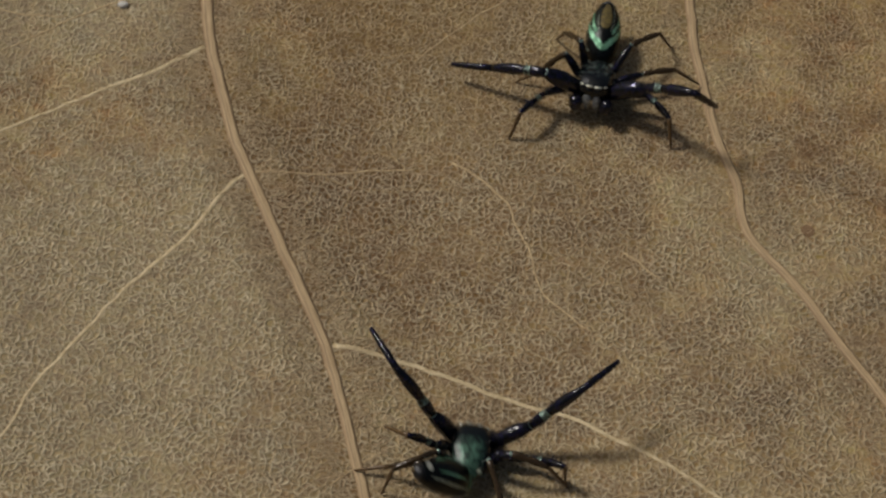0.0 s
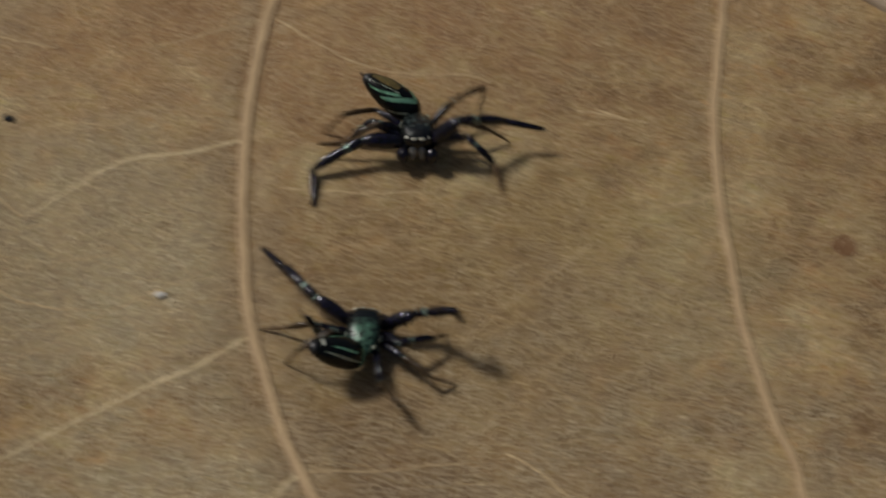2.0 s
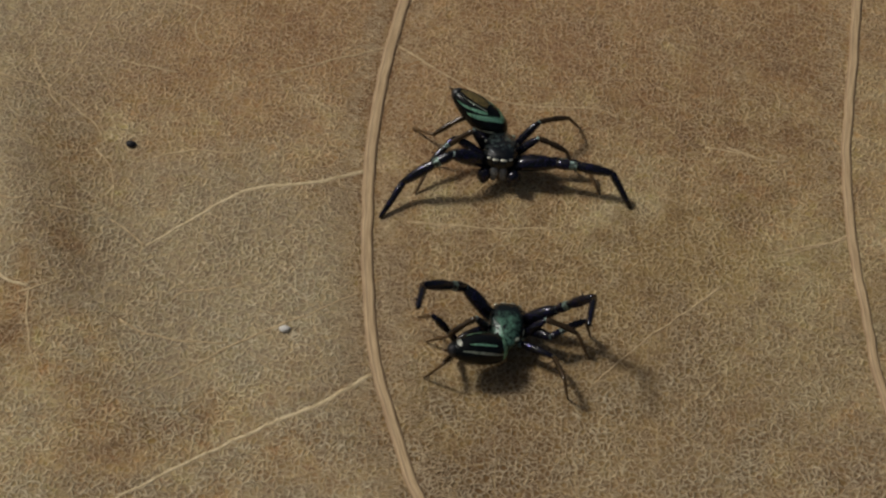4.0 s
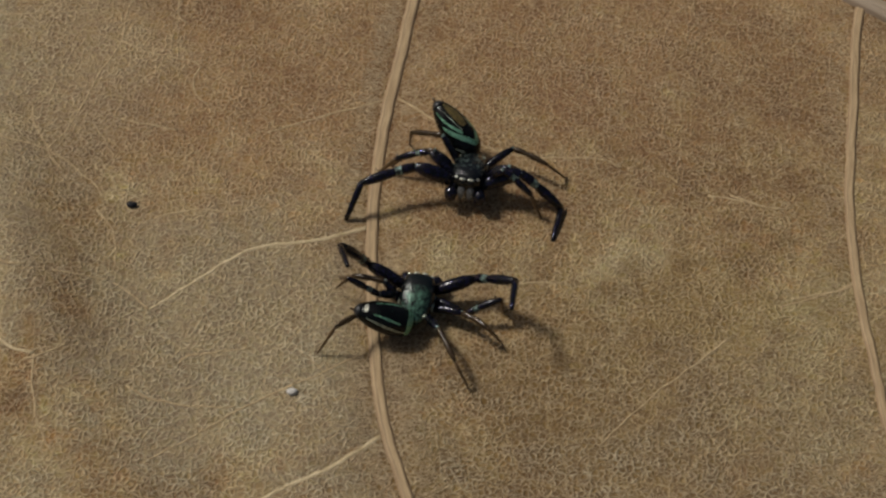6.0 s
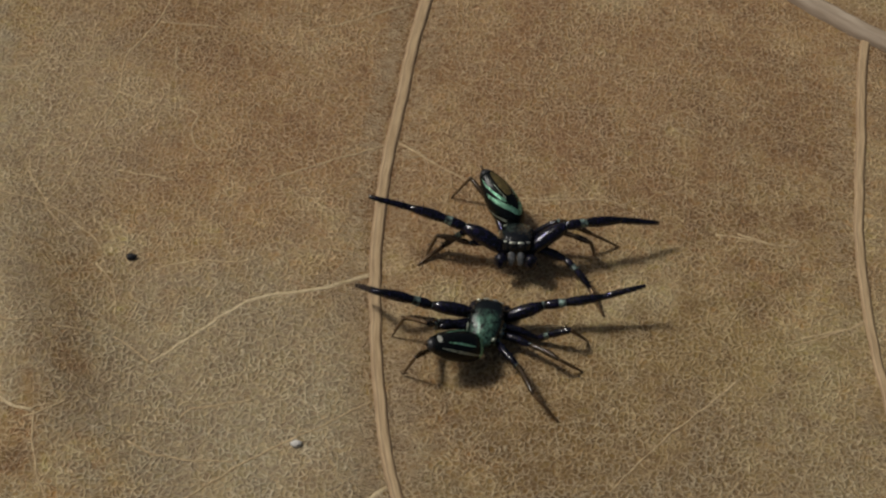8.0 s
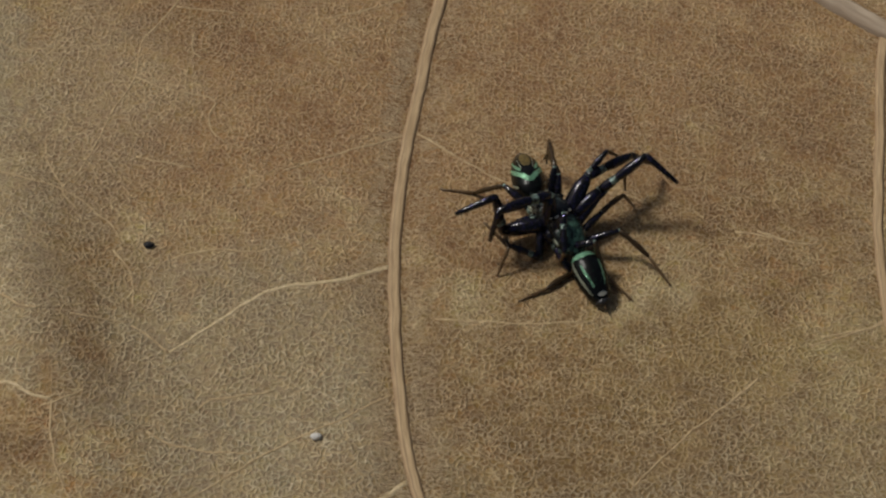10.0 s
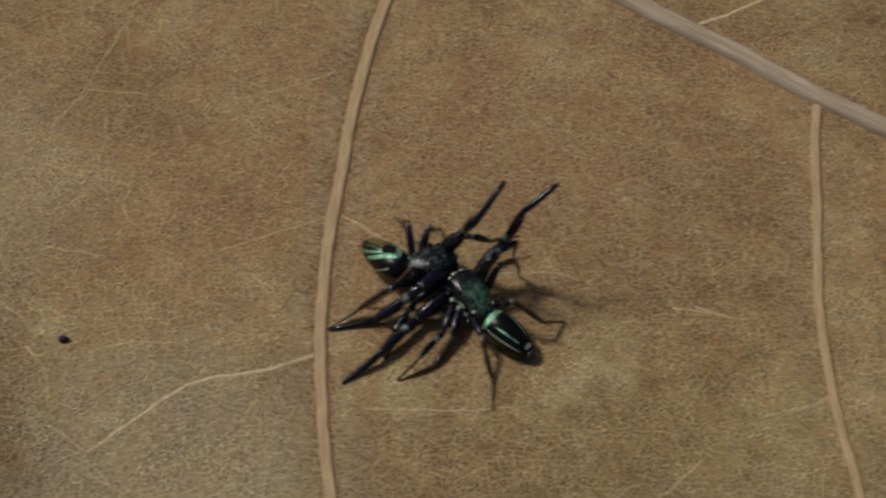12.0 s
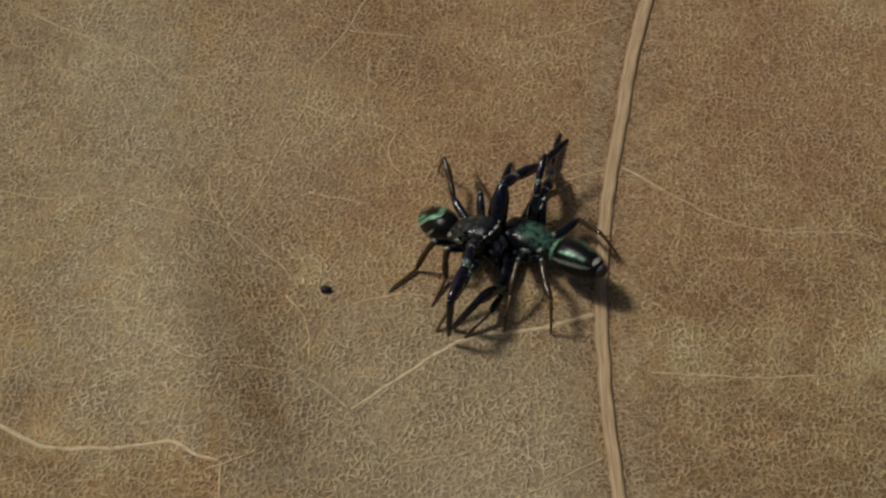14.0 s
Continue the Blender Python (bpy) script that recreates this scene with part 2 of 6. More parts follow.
def leaf_material():
    m, nodes, links, out = shader("dry_leaf_felt")
    at = millimetres(nodes, links)
    # drifting the coordinates makes the net of fine veinlets irregular
    drift = node(nodes, "TexNoise", Scale=2.2, Detail=4.0, Roughness=0.65)
    links.new(at, drift.inputs["Vector"])
    shifted = nodes.new("ShaderNodeVectorMath")
    shifted.operation = "MULTIPLY_ADD"
    links.new(drift.outputs["Color"], shifted.inputs[0])
    shifted.inputs[1].default_value = (0.52, 0.52, 0.52)
    links.new(at, shifted.inputs[2])
    net = nodes.new("ShaderNodeTexVoronoi")
    net.feature, net.voronoi_dimensions = "DISTANCE_TO_EDGE", "2D"
    net.inputs["Scale"].default_value = 3.9
    links.new(shifted.outputs[0], net.inputs["Vector"])
    lines = ramp(nodes, [(0.0, (1, 1, 1)), (0.08, (0.80, 0.80, 0.80)), (0.24, (0.16, 0.16, 0.16)), (0.40, (0, 0, 0))])
    links.new(net.outputs["Distance"], lines.inputs["Fac"])
    wider = nodes.new("ShaderNodeTexVoronoi")
    wider.feature, wider.voronoi_dimensions = "DISTANCE_TO_EDGE", "2D"
    wider.inputs["Scale"].default_value = 1.5
    links.new(shifted.outputs[0], wider.inputs["Vector"])
    loops = ramp(nodes, [(0.0, (1, 1, 1)), (0.025, (0.8, 0.8, 0.8)), (0.06, (0, 0, 0))])
    links.new(wider.outputs["Distance"], loops.inputs["Fac"])
    mesh_lines = maths(nodes, links, "MAXIMUM", lines.outputs["Color"], maths(nodes, links, "MULTIPLY", loops.outputs["Color"], 0.5))
    coarse = nodes.new("ShaderNodeTexVoronoi")
    coarse.feature, coarse.voronoi_dimensions = "DISTANCE_TO_EDGE", "2D"
    coarse.inputs["Scale"].default_value = 0.55
    links.new(shifted.outputs[0], coarse.inputs["Vector"])
    threads = ramp(nodes, [(0.0, (1, 1, 1)), (0.035, (0, 0, 0))])
    links.new(coarse.outputs["Distance"], threads.inputs["Fac"])
    fuzz = node(nodes, "TexNoise", Scale=3.6, Detail=4.0, Roughness=0.7)
    links.new(at, fuzz.inputs["Vector"])
    patches = node(nodes, "TexNoise", Scale=0.17, Detail=5.0, Roughness=0.62)
    links.new(at, patches.inputs["Vector"])
    mottle = node(nodes, "TexNoise", Scale=0.42, Detail=4.0, Roughness=0.55, Distortion=0.4)
    links.new(at, mottle.inputs["Vector"])
    tone = ramp(nodes, [(0.35, (0.150, 0.083, 0.037)), (0.45, (0.262, 0.166, 0.080)), (0.54, (0.312, 0.214, 0.107)), (0.65, (0.375, 0.295, 0.178))])
    links.new(patches.outputs["Fac"], tone.inputs["Fac"])
    small = ramp(nodes, [(0.32, (0.62, 0.56, 0.50)), (0.49, (1, 1, 1)), (0.66, (1.20, 1.23, 1.24))])
    links.new(mottle.outputs["Fac"], small.inputs["Fac"])
    colour = mix(nodes, links, "MULTIPLY", 0.8, tone.outputs["Color"], small.outputs["Color"])
    # flecks of rust and olive
    fleck = node(nodes, "TexNoise", Scale=1.3, Detail=5.0, Roughness=0.7)
    links.new(shifted.outputs[0], fleck.inputs["Vector"])
    hues = ramp(nodes, [(0.30, (1.14, 0.88, 0.67)), (0.46, (1, 1, 1)), (0.56, (1, 1, 1)), (0.70, (0.98, 1.06, 0.62))])
    links.new(fleck.outputs["Fac"], hues.inputs["Fac"])
    colour = mix(nodes, links, "MULTIPLY", 0.85, colour, hues.outputs["Color"])
    # bleached and scorched areas of the dead blade, with the swell's painted shading
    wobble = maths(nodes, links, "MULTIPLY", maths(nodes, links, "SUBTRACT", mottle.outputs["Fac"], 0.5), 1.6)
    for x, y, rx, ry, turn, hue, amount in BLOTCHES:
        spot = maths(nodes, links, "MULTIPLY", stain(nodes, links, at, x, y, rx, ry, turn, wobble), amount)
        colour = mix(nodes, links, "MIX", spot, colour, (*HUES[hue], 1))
    # browner tissue along the thick vein
    for i in range(4, len(LATERAL_LINE) - 4, 9):
        p, t = LATERAL_LINE[i], LATERAL_LINE[i + 3] - LATERAL_LINE[i - 3]
        spot = maths(nodes, links, "MULTIPLY", stain(nodes, links, at, p.x, p.y, 1.15, 3.2, math.degrees(math.atan2(-t.x, t.y)), wobble), 0.38)
        colour = mix(nodes, links, "MIX", spot, colour, (*HUES["scorched_shaded"], 1))
    # the felt of pale hairs stands on the veinlets, thick in some places and worn away in others
    thick = node(nodes, "TexNoise", Scale=0.45, Detail=5.0, Roughness=0.68)
    links.new(at, thick.inputs["Vector"])
    felted = ramp(nodes, [(0.38, (0.45, 0.45, 0.45)), (0.58, (1.0, 1.0, 1.0))])
    links.new(thick.outputs["Fac"], felted.inputs["Fac"])
    rich = stain(nodes, links, at, 4.0, -28.0, 36.0, 19.0, 0, wobble)
    cover = maths(nodes, links, "MAXIMUM", maths(nodes, links, "MULTIPLY", felted.outputs["Color"], 0.70), maths(nodes, links, "MULTIPLY", maths(nodes, links, "MULTIPLY", rich, 0.85), felted.outputs["Color"]))
    veil = maths(nodes, links, "MULTIPLY", mesh_lines, maths(nodes, links, "MULTIPLY", maths(nodes, links, "MULTIPLY", maths(nodes, links, "SUBTRACT", fuzz.outputs["Fac"], 0.26), 2.4), maths(nodes, links, "MULTIPLY", cover, 1.9)))
    whiten = maths(nodes, links, "ADD", 0.36, maths(nodes, links, "MULTIPLY", rich, 0.26))
    strand = mix(nodes, links, "MIX", whiten, mix(nodes, links, "MULTIPLY", 1.0, colour, (1.95, 2.02, 2.02, 1)), (0.61, 0.53, 0.39, 1))
    cells = nodes.new("ShaderNodeTexVoronoi")
    cells.voronoi_dimensions = "2D"
    cells.inputs["Scale"].default_value = 3.9
    links.new(shifted.outputs[0], cells.inputs["Vector"])
    shade = nodes.new("ShaderNodeSeparateXYZ")
    links.new(cells.outputs["Color"], shade.inputs[0])
    tints = ramp(nodes, [(0.0, (0.70, 0.63, 0.58)), (0.35, (0.97, 0.93, 0.90)), (0.7, (1.04, 1.05, 0.80)), (1.0, (1.30, 1.28, 1.12))])
    links.new(shade.outputs["X"], tints.inputs["Fac"])
    colour = mix(nodes, links, "MULTIPLY", 0.6, colour, tints.outputs["Color"])
    hollow = mix(nodes, links, "MULTIPLY", cover, colour, (0.76, 0.72, 0.64, 1))
    colour = mix(nodes, links, "MIX", veil, hollow, strand)
    colour = mix(nodes, links, "MIX", maths(nodes, links, "MULTIPLY", threads.outputs["Color"], 0.45), colour, (0.56, 0.42, 0.23, 1))
    colour = mix(nodes, links, "MULTIPLY", 1.0, colour, (1.05, 1.03, 0.965, 1))
    links.new(colour, out.inputs["Base Color"])
    out.inputs["Roughness"].default_value = 0.8
    out.inputs["Specular IOR Level"].default_value = 0.25
    relief = maths(nodes, links, "ADD", maths(nodes, links, "MULTIPLY", mesh_lines, cover), maths(nodes, links, "MULTIPLY", fuzz.outputs["Fac"], 0.5))
    bump = node(nodes, "Bump", Strength=1.0, Distance=0.00008)
    links.new(relief, bump.inputs["Height"])
    links.new(bump.outputs["Normal"], out.inputs["Normal"])
    return m


def fibre_material(name, dark, light, rough=0.7, stretch=(1, 1, 1), rim=None):
    """Streaky plant fibre between two colours; with a rim colour it runs along the ridge and browns at its sides."""
    m, nodes, links, out = shader(name)
    at = millimetres(nodes, links)
    if rim:
        at = nodes.new("ShaderNodeTexCoord").outputs["UV"]
    noise_tex = node(nodes, "TexNoise", Scale=3.0, Detail=4.0, Roughness=0.6)
    place = nodes.new("ShaderNodeMapping")
    place.inputs["Scale"].default_value = stretch
    links.new(at, place.inputs["Vector"])
    links.new(place.outputs["Vector"], noise_tex.inputs["Vector"])
    r = ramp(nodes, [(0.3, dark), (0.7, light)])
    links.new(noise_tex.outputs["Fac"], r.inputs["Fac"])
    colour = r.outputs["Color"]
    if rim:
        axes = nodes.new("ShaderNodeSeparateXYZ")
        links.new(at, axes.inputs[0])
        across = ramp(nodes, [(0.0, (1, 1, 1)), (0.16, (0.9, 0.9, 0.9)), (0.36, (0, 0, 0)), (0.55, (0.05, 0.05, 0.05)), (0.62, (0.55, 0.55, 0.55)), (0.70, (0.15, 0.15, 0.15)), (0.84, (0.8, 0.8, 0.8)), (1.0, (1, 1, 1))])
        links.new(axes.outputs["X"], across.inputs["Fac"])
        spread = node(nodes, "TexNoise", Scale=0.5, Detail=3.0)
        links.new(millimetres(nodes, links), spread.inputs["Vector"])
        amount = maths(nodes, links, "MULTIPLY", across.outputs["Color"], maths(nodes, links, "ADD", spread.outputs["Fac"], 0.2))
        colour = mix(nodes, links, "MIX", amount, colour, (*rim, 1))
    links.new(colour, out.inputs["Base Color"])
    out.inputs["Roughness"].default_value = rough
    out.inputs["Specular IOR Level"].default_value = 0.3
    bump = node(nodes, "Bump", Strength=0.6, Distance=0.00005)
    links.new(noise_tex.outputs["Fac"], bump.inputs["Height"])
    links.new(bump.outputs["Normal"], out.inputs["Normal"])
    return m


def cuticle_material(name, base, sheen, amount, rough=0.28, scale=6.0, along=None, relief=0.15, gloss=0.5, soft=0.18, beside=None, metal=0.9):
    """Dark shiny insect-like skin with a scatter of metallic scales."""
    m, nodes, links, out = shader(name)
    at = millimetres(nodes, links)
    grain = node(nodes, "TexNoise", Scale=scale, Detail=3.0, Roughness=0.6)
    links.new(at, grain.inputs["Vector"])
    fine = node(nodes, "TexVoronoi", Scale=scale * 3.2)
    links.new(at, fine.inputs["Vector"])
    edge = ramp(nodes, [(0.62 - 0.3 * amount, (0, 0, 0)), (0.62 + soft - 0.3 * amount, (1, 1, 1))])
    links.new(grain.outputs["Fac"], edge.inputs["Fac"])
    cover = edge.outputs["Color"]
    if along:
        # scales thin out beyond a line across the body
        axes = nodes.new("ShaderNodeSeparateXYZ")
        links.new(at, axes.inputs[0])
        fall = nodes.new("ShaderNodeMapRange")
        fall.inputs["From Min"].default_value = along[0]
        fall.inputs["From Max"].default_value = along[1]
        links.new(axes.outputs["Y"], fall.inputs["Value"])
        cover = maths(nodes, links, "MULTIPLY", cover, fall.outputs["Result"])
    if beside:
        # and towards its flanks
        sides = nodes.new("ShaderNodeMapRange")
        sides.inputs["From Min"].default_value = beside[1]
        sides.inputs["From Max"].default_value = beside[0]
        links.new(maths(nodes, links, "ABSOLUTE", axes.outputs["X"], 0.0), sides.inputs["Value"])
        cover = maths(nodes, links, "MULTIPLY", cover, sides.outputs["Result"])
    speck = maths(nodes, links, "MULTIPLY", cover, maths(nodes, links, "SUBTRACT", 1.1, fine.outputs["Distance"]))
    links.new(mix(nodes, links, "MIX", speck, (*base, 1), (*sheen, 1)), out.inputs["Base Color"])
    links.new(maths(nodes, links, "MULTIPLY", cover, metal), out.inputs["Metallic"])
    out.inputs["Roughness"].default_value = rough
    out.inputs["Specular IOR Level"].default_value = gloss
    bump = node(nodes, "Bump", Strength=relief, Distance=0.00003)
    links.new(fine.outputs["Distance"], bump.inputs["Height"])
    links.new(bump.outputs["Normal"], out.inputs["Normal"])
    return m


HUES = {"bleached_sunlit": (0.350, 0.295, 0.205), "scorched_shaded": (0.145, 0.074, 0.028), "rosy": (0.315, 0.176, 0.090), "olive": (0.270, 0.200, 0.080)}
BLOTCHES = [
    # x, y, half-width, half-height, turn, hue, strength
    (8.0, -27.0, 30.0, 14.0, 0, "bleached_sunlit", 0.22),
    (-4.0, -27.0, 9.0, 11.0, -20, "bleached_sunlit", 0.55),
    (-6.0, 12.0, 16.0, 13.0, 0, "rosy", 0.52),
    (14.0, 14.0, 11.0, 9.0, 0, "rosy", 0.45),
    (12.0, -7.0, 9.0, 6.0, 10, "olive", 0.50),
    (5.0, -13.0, 7.0, 4.0, 0, "olive", 0.40),
    # this pair paints the swell's sunlit left face and shaded right face
    (-20.5, -2.5, 4.5, 5.5, 15, "bleached_sunlit", 0.65),
    (-15.5, -2.5, 2.8, 8.5, 22, "scorched_shaded", 0.32),
    (-9.0, -6.0, 6.5, 7.0, 0, "bleached_sunlit", 0.62),
    (6.5, -8.0, 7.5, 6.0, 0, "scorched_shaded", 0.14),
    (14.0, -9.5, 7.0, 4.5, 20, "bleached_sunlit", 0.25),
    (-18.5, 8.5, 5.0, 8.0, 0, "bleached_sunlit", 0.38),
    (7.0, 8.0, 9.0, 11.0, 0, "scorched_shaded", 0.16),
    (25.0, 23.0, 9.0, 8.0, 0, "scorched_shaded", 0.35),
    (4.8, -18.5, 3.4, 6.5, 15, "scorched_shaded", 0.58),
    (9.5, -15.5, 8.5, 12.0, 10, "scorched_shaded", 0.50),
    (15.0, 8.0, 4.5, 6.0, 0, "scorched_shaded", 0.28),
    (-4.5, -9.5, 4.5, 4.0, 0, "bleached_sunlit", 0.40),
    (-13.0, 16.0, 3.5, 3.0, 0, "scorched_shaded", 0.35),
    (-23.0, 12.0, 3.0, 6.0, 10, "bleached_sunlit", 0.45),
    (24.5, -2.0, 3.0, 8.0, 0, "scorched_shaded", 0.30),
    (-25.5, 9.0, 5.0, 12.0, 0, "bleached_sunlit", 0.40),
    (2.5, -4.0, 4.0, 4.5, 0, "scorched_shaded", 0.16),
]
leaf_felt = leaf_material()
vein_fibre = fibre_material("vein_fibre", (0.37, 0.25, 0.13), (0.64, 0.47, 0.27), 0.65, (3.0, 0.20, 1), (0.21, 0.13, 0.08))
thin_fibre = fibre_material("thin_vein_fibre", (0.48, 0.36, 0.19), (0.76, 0.62, 0.39), 0.7)
faint_fibre = fibre_material("faint_vein_fibre", (0.38, 0.26, 0.135), (0.64, 0.49, 0.28), 0.7)
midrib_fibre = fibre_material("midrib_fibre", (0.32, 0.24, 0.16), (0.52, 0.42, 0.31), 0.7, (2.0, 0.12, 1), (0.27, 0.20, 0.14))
rust_felt = fibre_material("rust_felt", (0.13, 0.062, 0.026), (0.235, 0.13, 0.062), 0.85)
faint_rust = fibre_material("faint_rust_felt", (0.19, 0.11, 0.055), (0.27, 0.17, 0.09), 0.85)
felt_hair = fibre_material("felt_hair", (0.40, 0.28, 0.155), (0.66, 0.51, 0.31), 0.6)
soil = fibre_material("bare_soil", (0.045, 0.030, 0.018), (0.11, 0.075, 0.045), 0.95, (0.1, 0.1, 0.1))
black_skin = cuticle_material("black_leg_skin", (0.003, 0.003, 0.0035), (0.055, 0.050, 0.14), 0.42, 0.17)
brown_skin = cuticle_material("brown_foot_skin", (0.12, 0.070, 0.030), (0.20, 0.14, 0.07), 0.25, 0.32)
dark_brown_skin = cuticle_material("dark_brown_leg_skin", (0.045, 0.027, 0.012), (0.10, 0.075, 0.045), 0.3, 0.22)
shield_skin = cuticle_material("green_black_shield", (0.004, 0.006, 0.006), (0.36, 0.78, 0.54), 0.92, 0.22, 5.0, (0.45, -0.15), 0.35, 0.5, 0.50, (0.12, 0.72), 0.7)
dark_shield_skin = cuticle_material("grey_black_shield", (0.004, 0.005, 0.006), (0.20, 0.27, 0.24), 0.46, 0.15, 5.0, (0.75, -0.2), 0.5, 0.5, 0.2, metal=0.7)
belly_skin = cuticle_material("striped_abdomen_black", (0.004, 0.0045, 0.0045), (0.02, 0.05, 0.035), 0.12, 0.24, relief=0.2, gloss=0.25)
bright_scales = cuticle_material("bright_green_scales", (0.03, 0.10, 0.05), (0.46, 0.92, 0.60), 0.95, 0.20, 4.0, relief=1.0, metal=0.6)
pale_scales = cuticle_material("pale_green_scales", (0.12, 0.14, 0.10), (0.56, 0.62, 0.48), 0.9, 0.30, relief=0.8, metal=0.5)
mint_scales = cuticle_material("mint_joint_scales", (0.010, 0.014, 0.013), (0.52, 0.74, 0.63), 0.66, 0.28, 5.5, relief=0.9, metal=0.6)
gold_scales = cuticle_material("brassy_scales", (0.09, 0.068, 0.024), (0.36, 0.27, 0.10), 0.7, 0.33, metal=0.6)
brow_scales = cuticle_material("silvery_brow_scales", (0.40, 0.40, 0.32), (0.85, 0.85, 0.72), 0.9, 0.35)
face_skin = cuticle_material("grey_tip_skin", (0.02, 0.02, 0.022), (0.10, 0.10, 0.10), 0.4, 0.4)
face_hair = cuticle_material("grey_face_hair", (0.12, 0.12, 0.115), (0.50, 0.50, 0.47), 0.6, 0.45)
eye_glass, _, _, eye_bsdf = shader("black_eye")
eye_bsdf.inputs["Base Color"].default_value = (0.004, 0.004, 0.004, 1)
eye_bsdf.inputs["Roughness"].default_value = 0.05
grit = fibre_material("black_grit", (0.006, 0.006, 0.008), (0.02, 0.02, 0.024), 0.5)
chalk = fibre_material("white_crumb", (0.62, 0.59, 0.53), (0.78, 0.75, 0.69), 0.9)


# ---- building helpers ----
def part(name, bm, material, parent=None, label="", smooth=True):
    """Links a bmesh in millimetres as one mesh object."""
    if name != "dry_leaf":
        bmesh.ops.recalc_face_normals(bm, faces=bm.faces)
    for v in bm.verts:
        v.co *= MM
    for f in bm.faces:
        f.smooth = smooth
    me = bpy.data.meshes.new(name)
    bm.to_mesh(me)
    bm.free()
    me.materials.append(material)
    ob = new(name, me)
    ob.parent = parent
    if label:
        ob["label"] = label
    return ob


def smoothstep(a, b, x):
    u = min(1.0, max(0.0, (x - a) / (b - a)))
    return u * u * (3 - 2 * u)



# ---- the leaf ----
LATERAL_X = np.array([(p.y, p.x) for p in reversed(LATERAL_LINE)])


def leaf_z(x, y):
    """Height of the blade's upper face: a low fold along the vein, a swell, slow waves."""
    along = float(np.interp(y, LATERAL_X[:, 0], LATERAL_X[:, 1]))
    d = x - along
    low = smoothstep(-2.0, -16.0, y)
    fold = -low * (0.42 * smoothstep(0.0, 8.0, -d) if d < 0 else 0.42 * smoothstep(0.2, 3.6, d) * (1 - smoothstep(5.0, 13.0, d)))
    gutter = -0.20 * math.exp(-(d / 1.1) ** 2)
    swell = 0.85 * math.exp(-((x + 18.0 + 0.38 * (y + 3)) / 2.6) ** 2 - ((y + 3.0) / 8.0) ** 2)
    wave = 0.16 * noise.noise((x * 0.09, y * 0.09, 3.1)) + 0.05 * noise.noise((x * 0.35, y * 0.35, 8.7))
    far = max(0.0, math.hypot(x - 2, y + 6) - 40.0)
    return fold + gutter + swell + wave + 0.004 * far * far * (1 + 0.5 * math.sin(math.atan2(y, x) * 5)) * 0.4


def ribbon(line, width, height, sides=6, wiggle=0.0, sink=0.03):
    """A half-round ridge along a line on the blade; width and height taper to its ends as given by functions of 0..1."""
    bm = bmesh.new()
    rows, n = [], len(line)
    for i, p in enumerate(line):
        u = i / (n - 1)
        t = (line[min(i + 1, n - 1)] - line[max(i - 1, 0)]).normalized()
        side = Vector((-t.y, t.x, 0))
        w, h = width(u) / 2, height(u)
        shift = wiggle * noise.noise((p.x * 1.3, p.y * 1.3, 0.5))
        row = []
        for k in range(sides + 1):
            a = math.pi * k / sides
            flat = p + side * (w * math.cos(a) * (1 + 0.12 * noise.noise((p.x * 2.1, p.y * 2.1, k))) + shift)
            groove = 1 - 0.25 * (k == sides // 2)
            row.append(bm.verts.new((flat.x, flat.y, leaf_z(flat.x, flat.y) - sink + h * groove * math.sin(a))))
        rows.append(row)
    uv = bm.loops.layers.uv.new("along")
    length = 0.0
    for i, (a, b) in enumerate(zip(rows, rows[1:])):
        step = (line[i + 1] - line[i]).length
        for k in range(sides):
            face = bm.faces.new((a[k], a[k + 1], b[k + 1], b[k]))
            for corner, place in zip(face.loops, ((k, 0), (k + 1, 0), (k + 1, step), (k, step))):
                corner[uv].uv = (place[0] / sides, length + place[1])
        length += step
    for row in (rows[0], rows[-1]):
        bm.faces.new(row)
    return bm


def inside_leaf(x, y):
    """The leaf's outline: a broad oval along the midrib, tapering to both ends, with a wavy edge."""
    u = 0.857 * (x - 8) - 0.515 * (y - 8)
    v = 0.515 * (x - 8) + 0.857 * (y - 8)
    half = 84 * max(0.0, 1 - (u / 122) ** 2) ** 0.75
    return abs(v) < half * (1 + 0.025 * math.sin(u * 0.23 + 1) + 0.015 * math.sin(u * 0.61))


def build_ground():
    bm = bmesh.new()
    bmesh.ops.create_grid(bm, x_segments=80, y_segments=80, size=1.0)
    for v in bm.verts:
        v.co.x, v.co.y = (math.copysign(abs(c) ** 2.2 * 5000, c) for c in (v.co.x, v.co.y))
        v.co.z = -1.6 + 0.35 * noise.noise(v.co * 0.03)
    ob = part("ground", bm, soil)
    return tagged(ob, "bare dark brown soil under the fallen leaf", "ground", kind="structure")


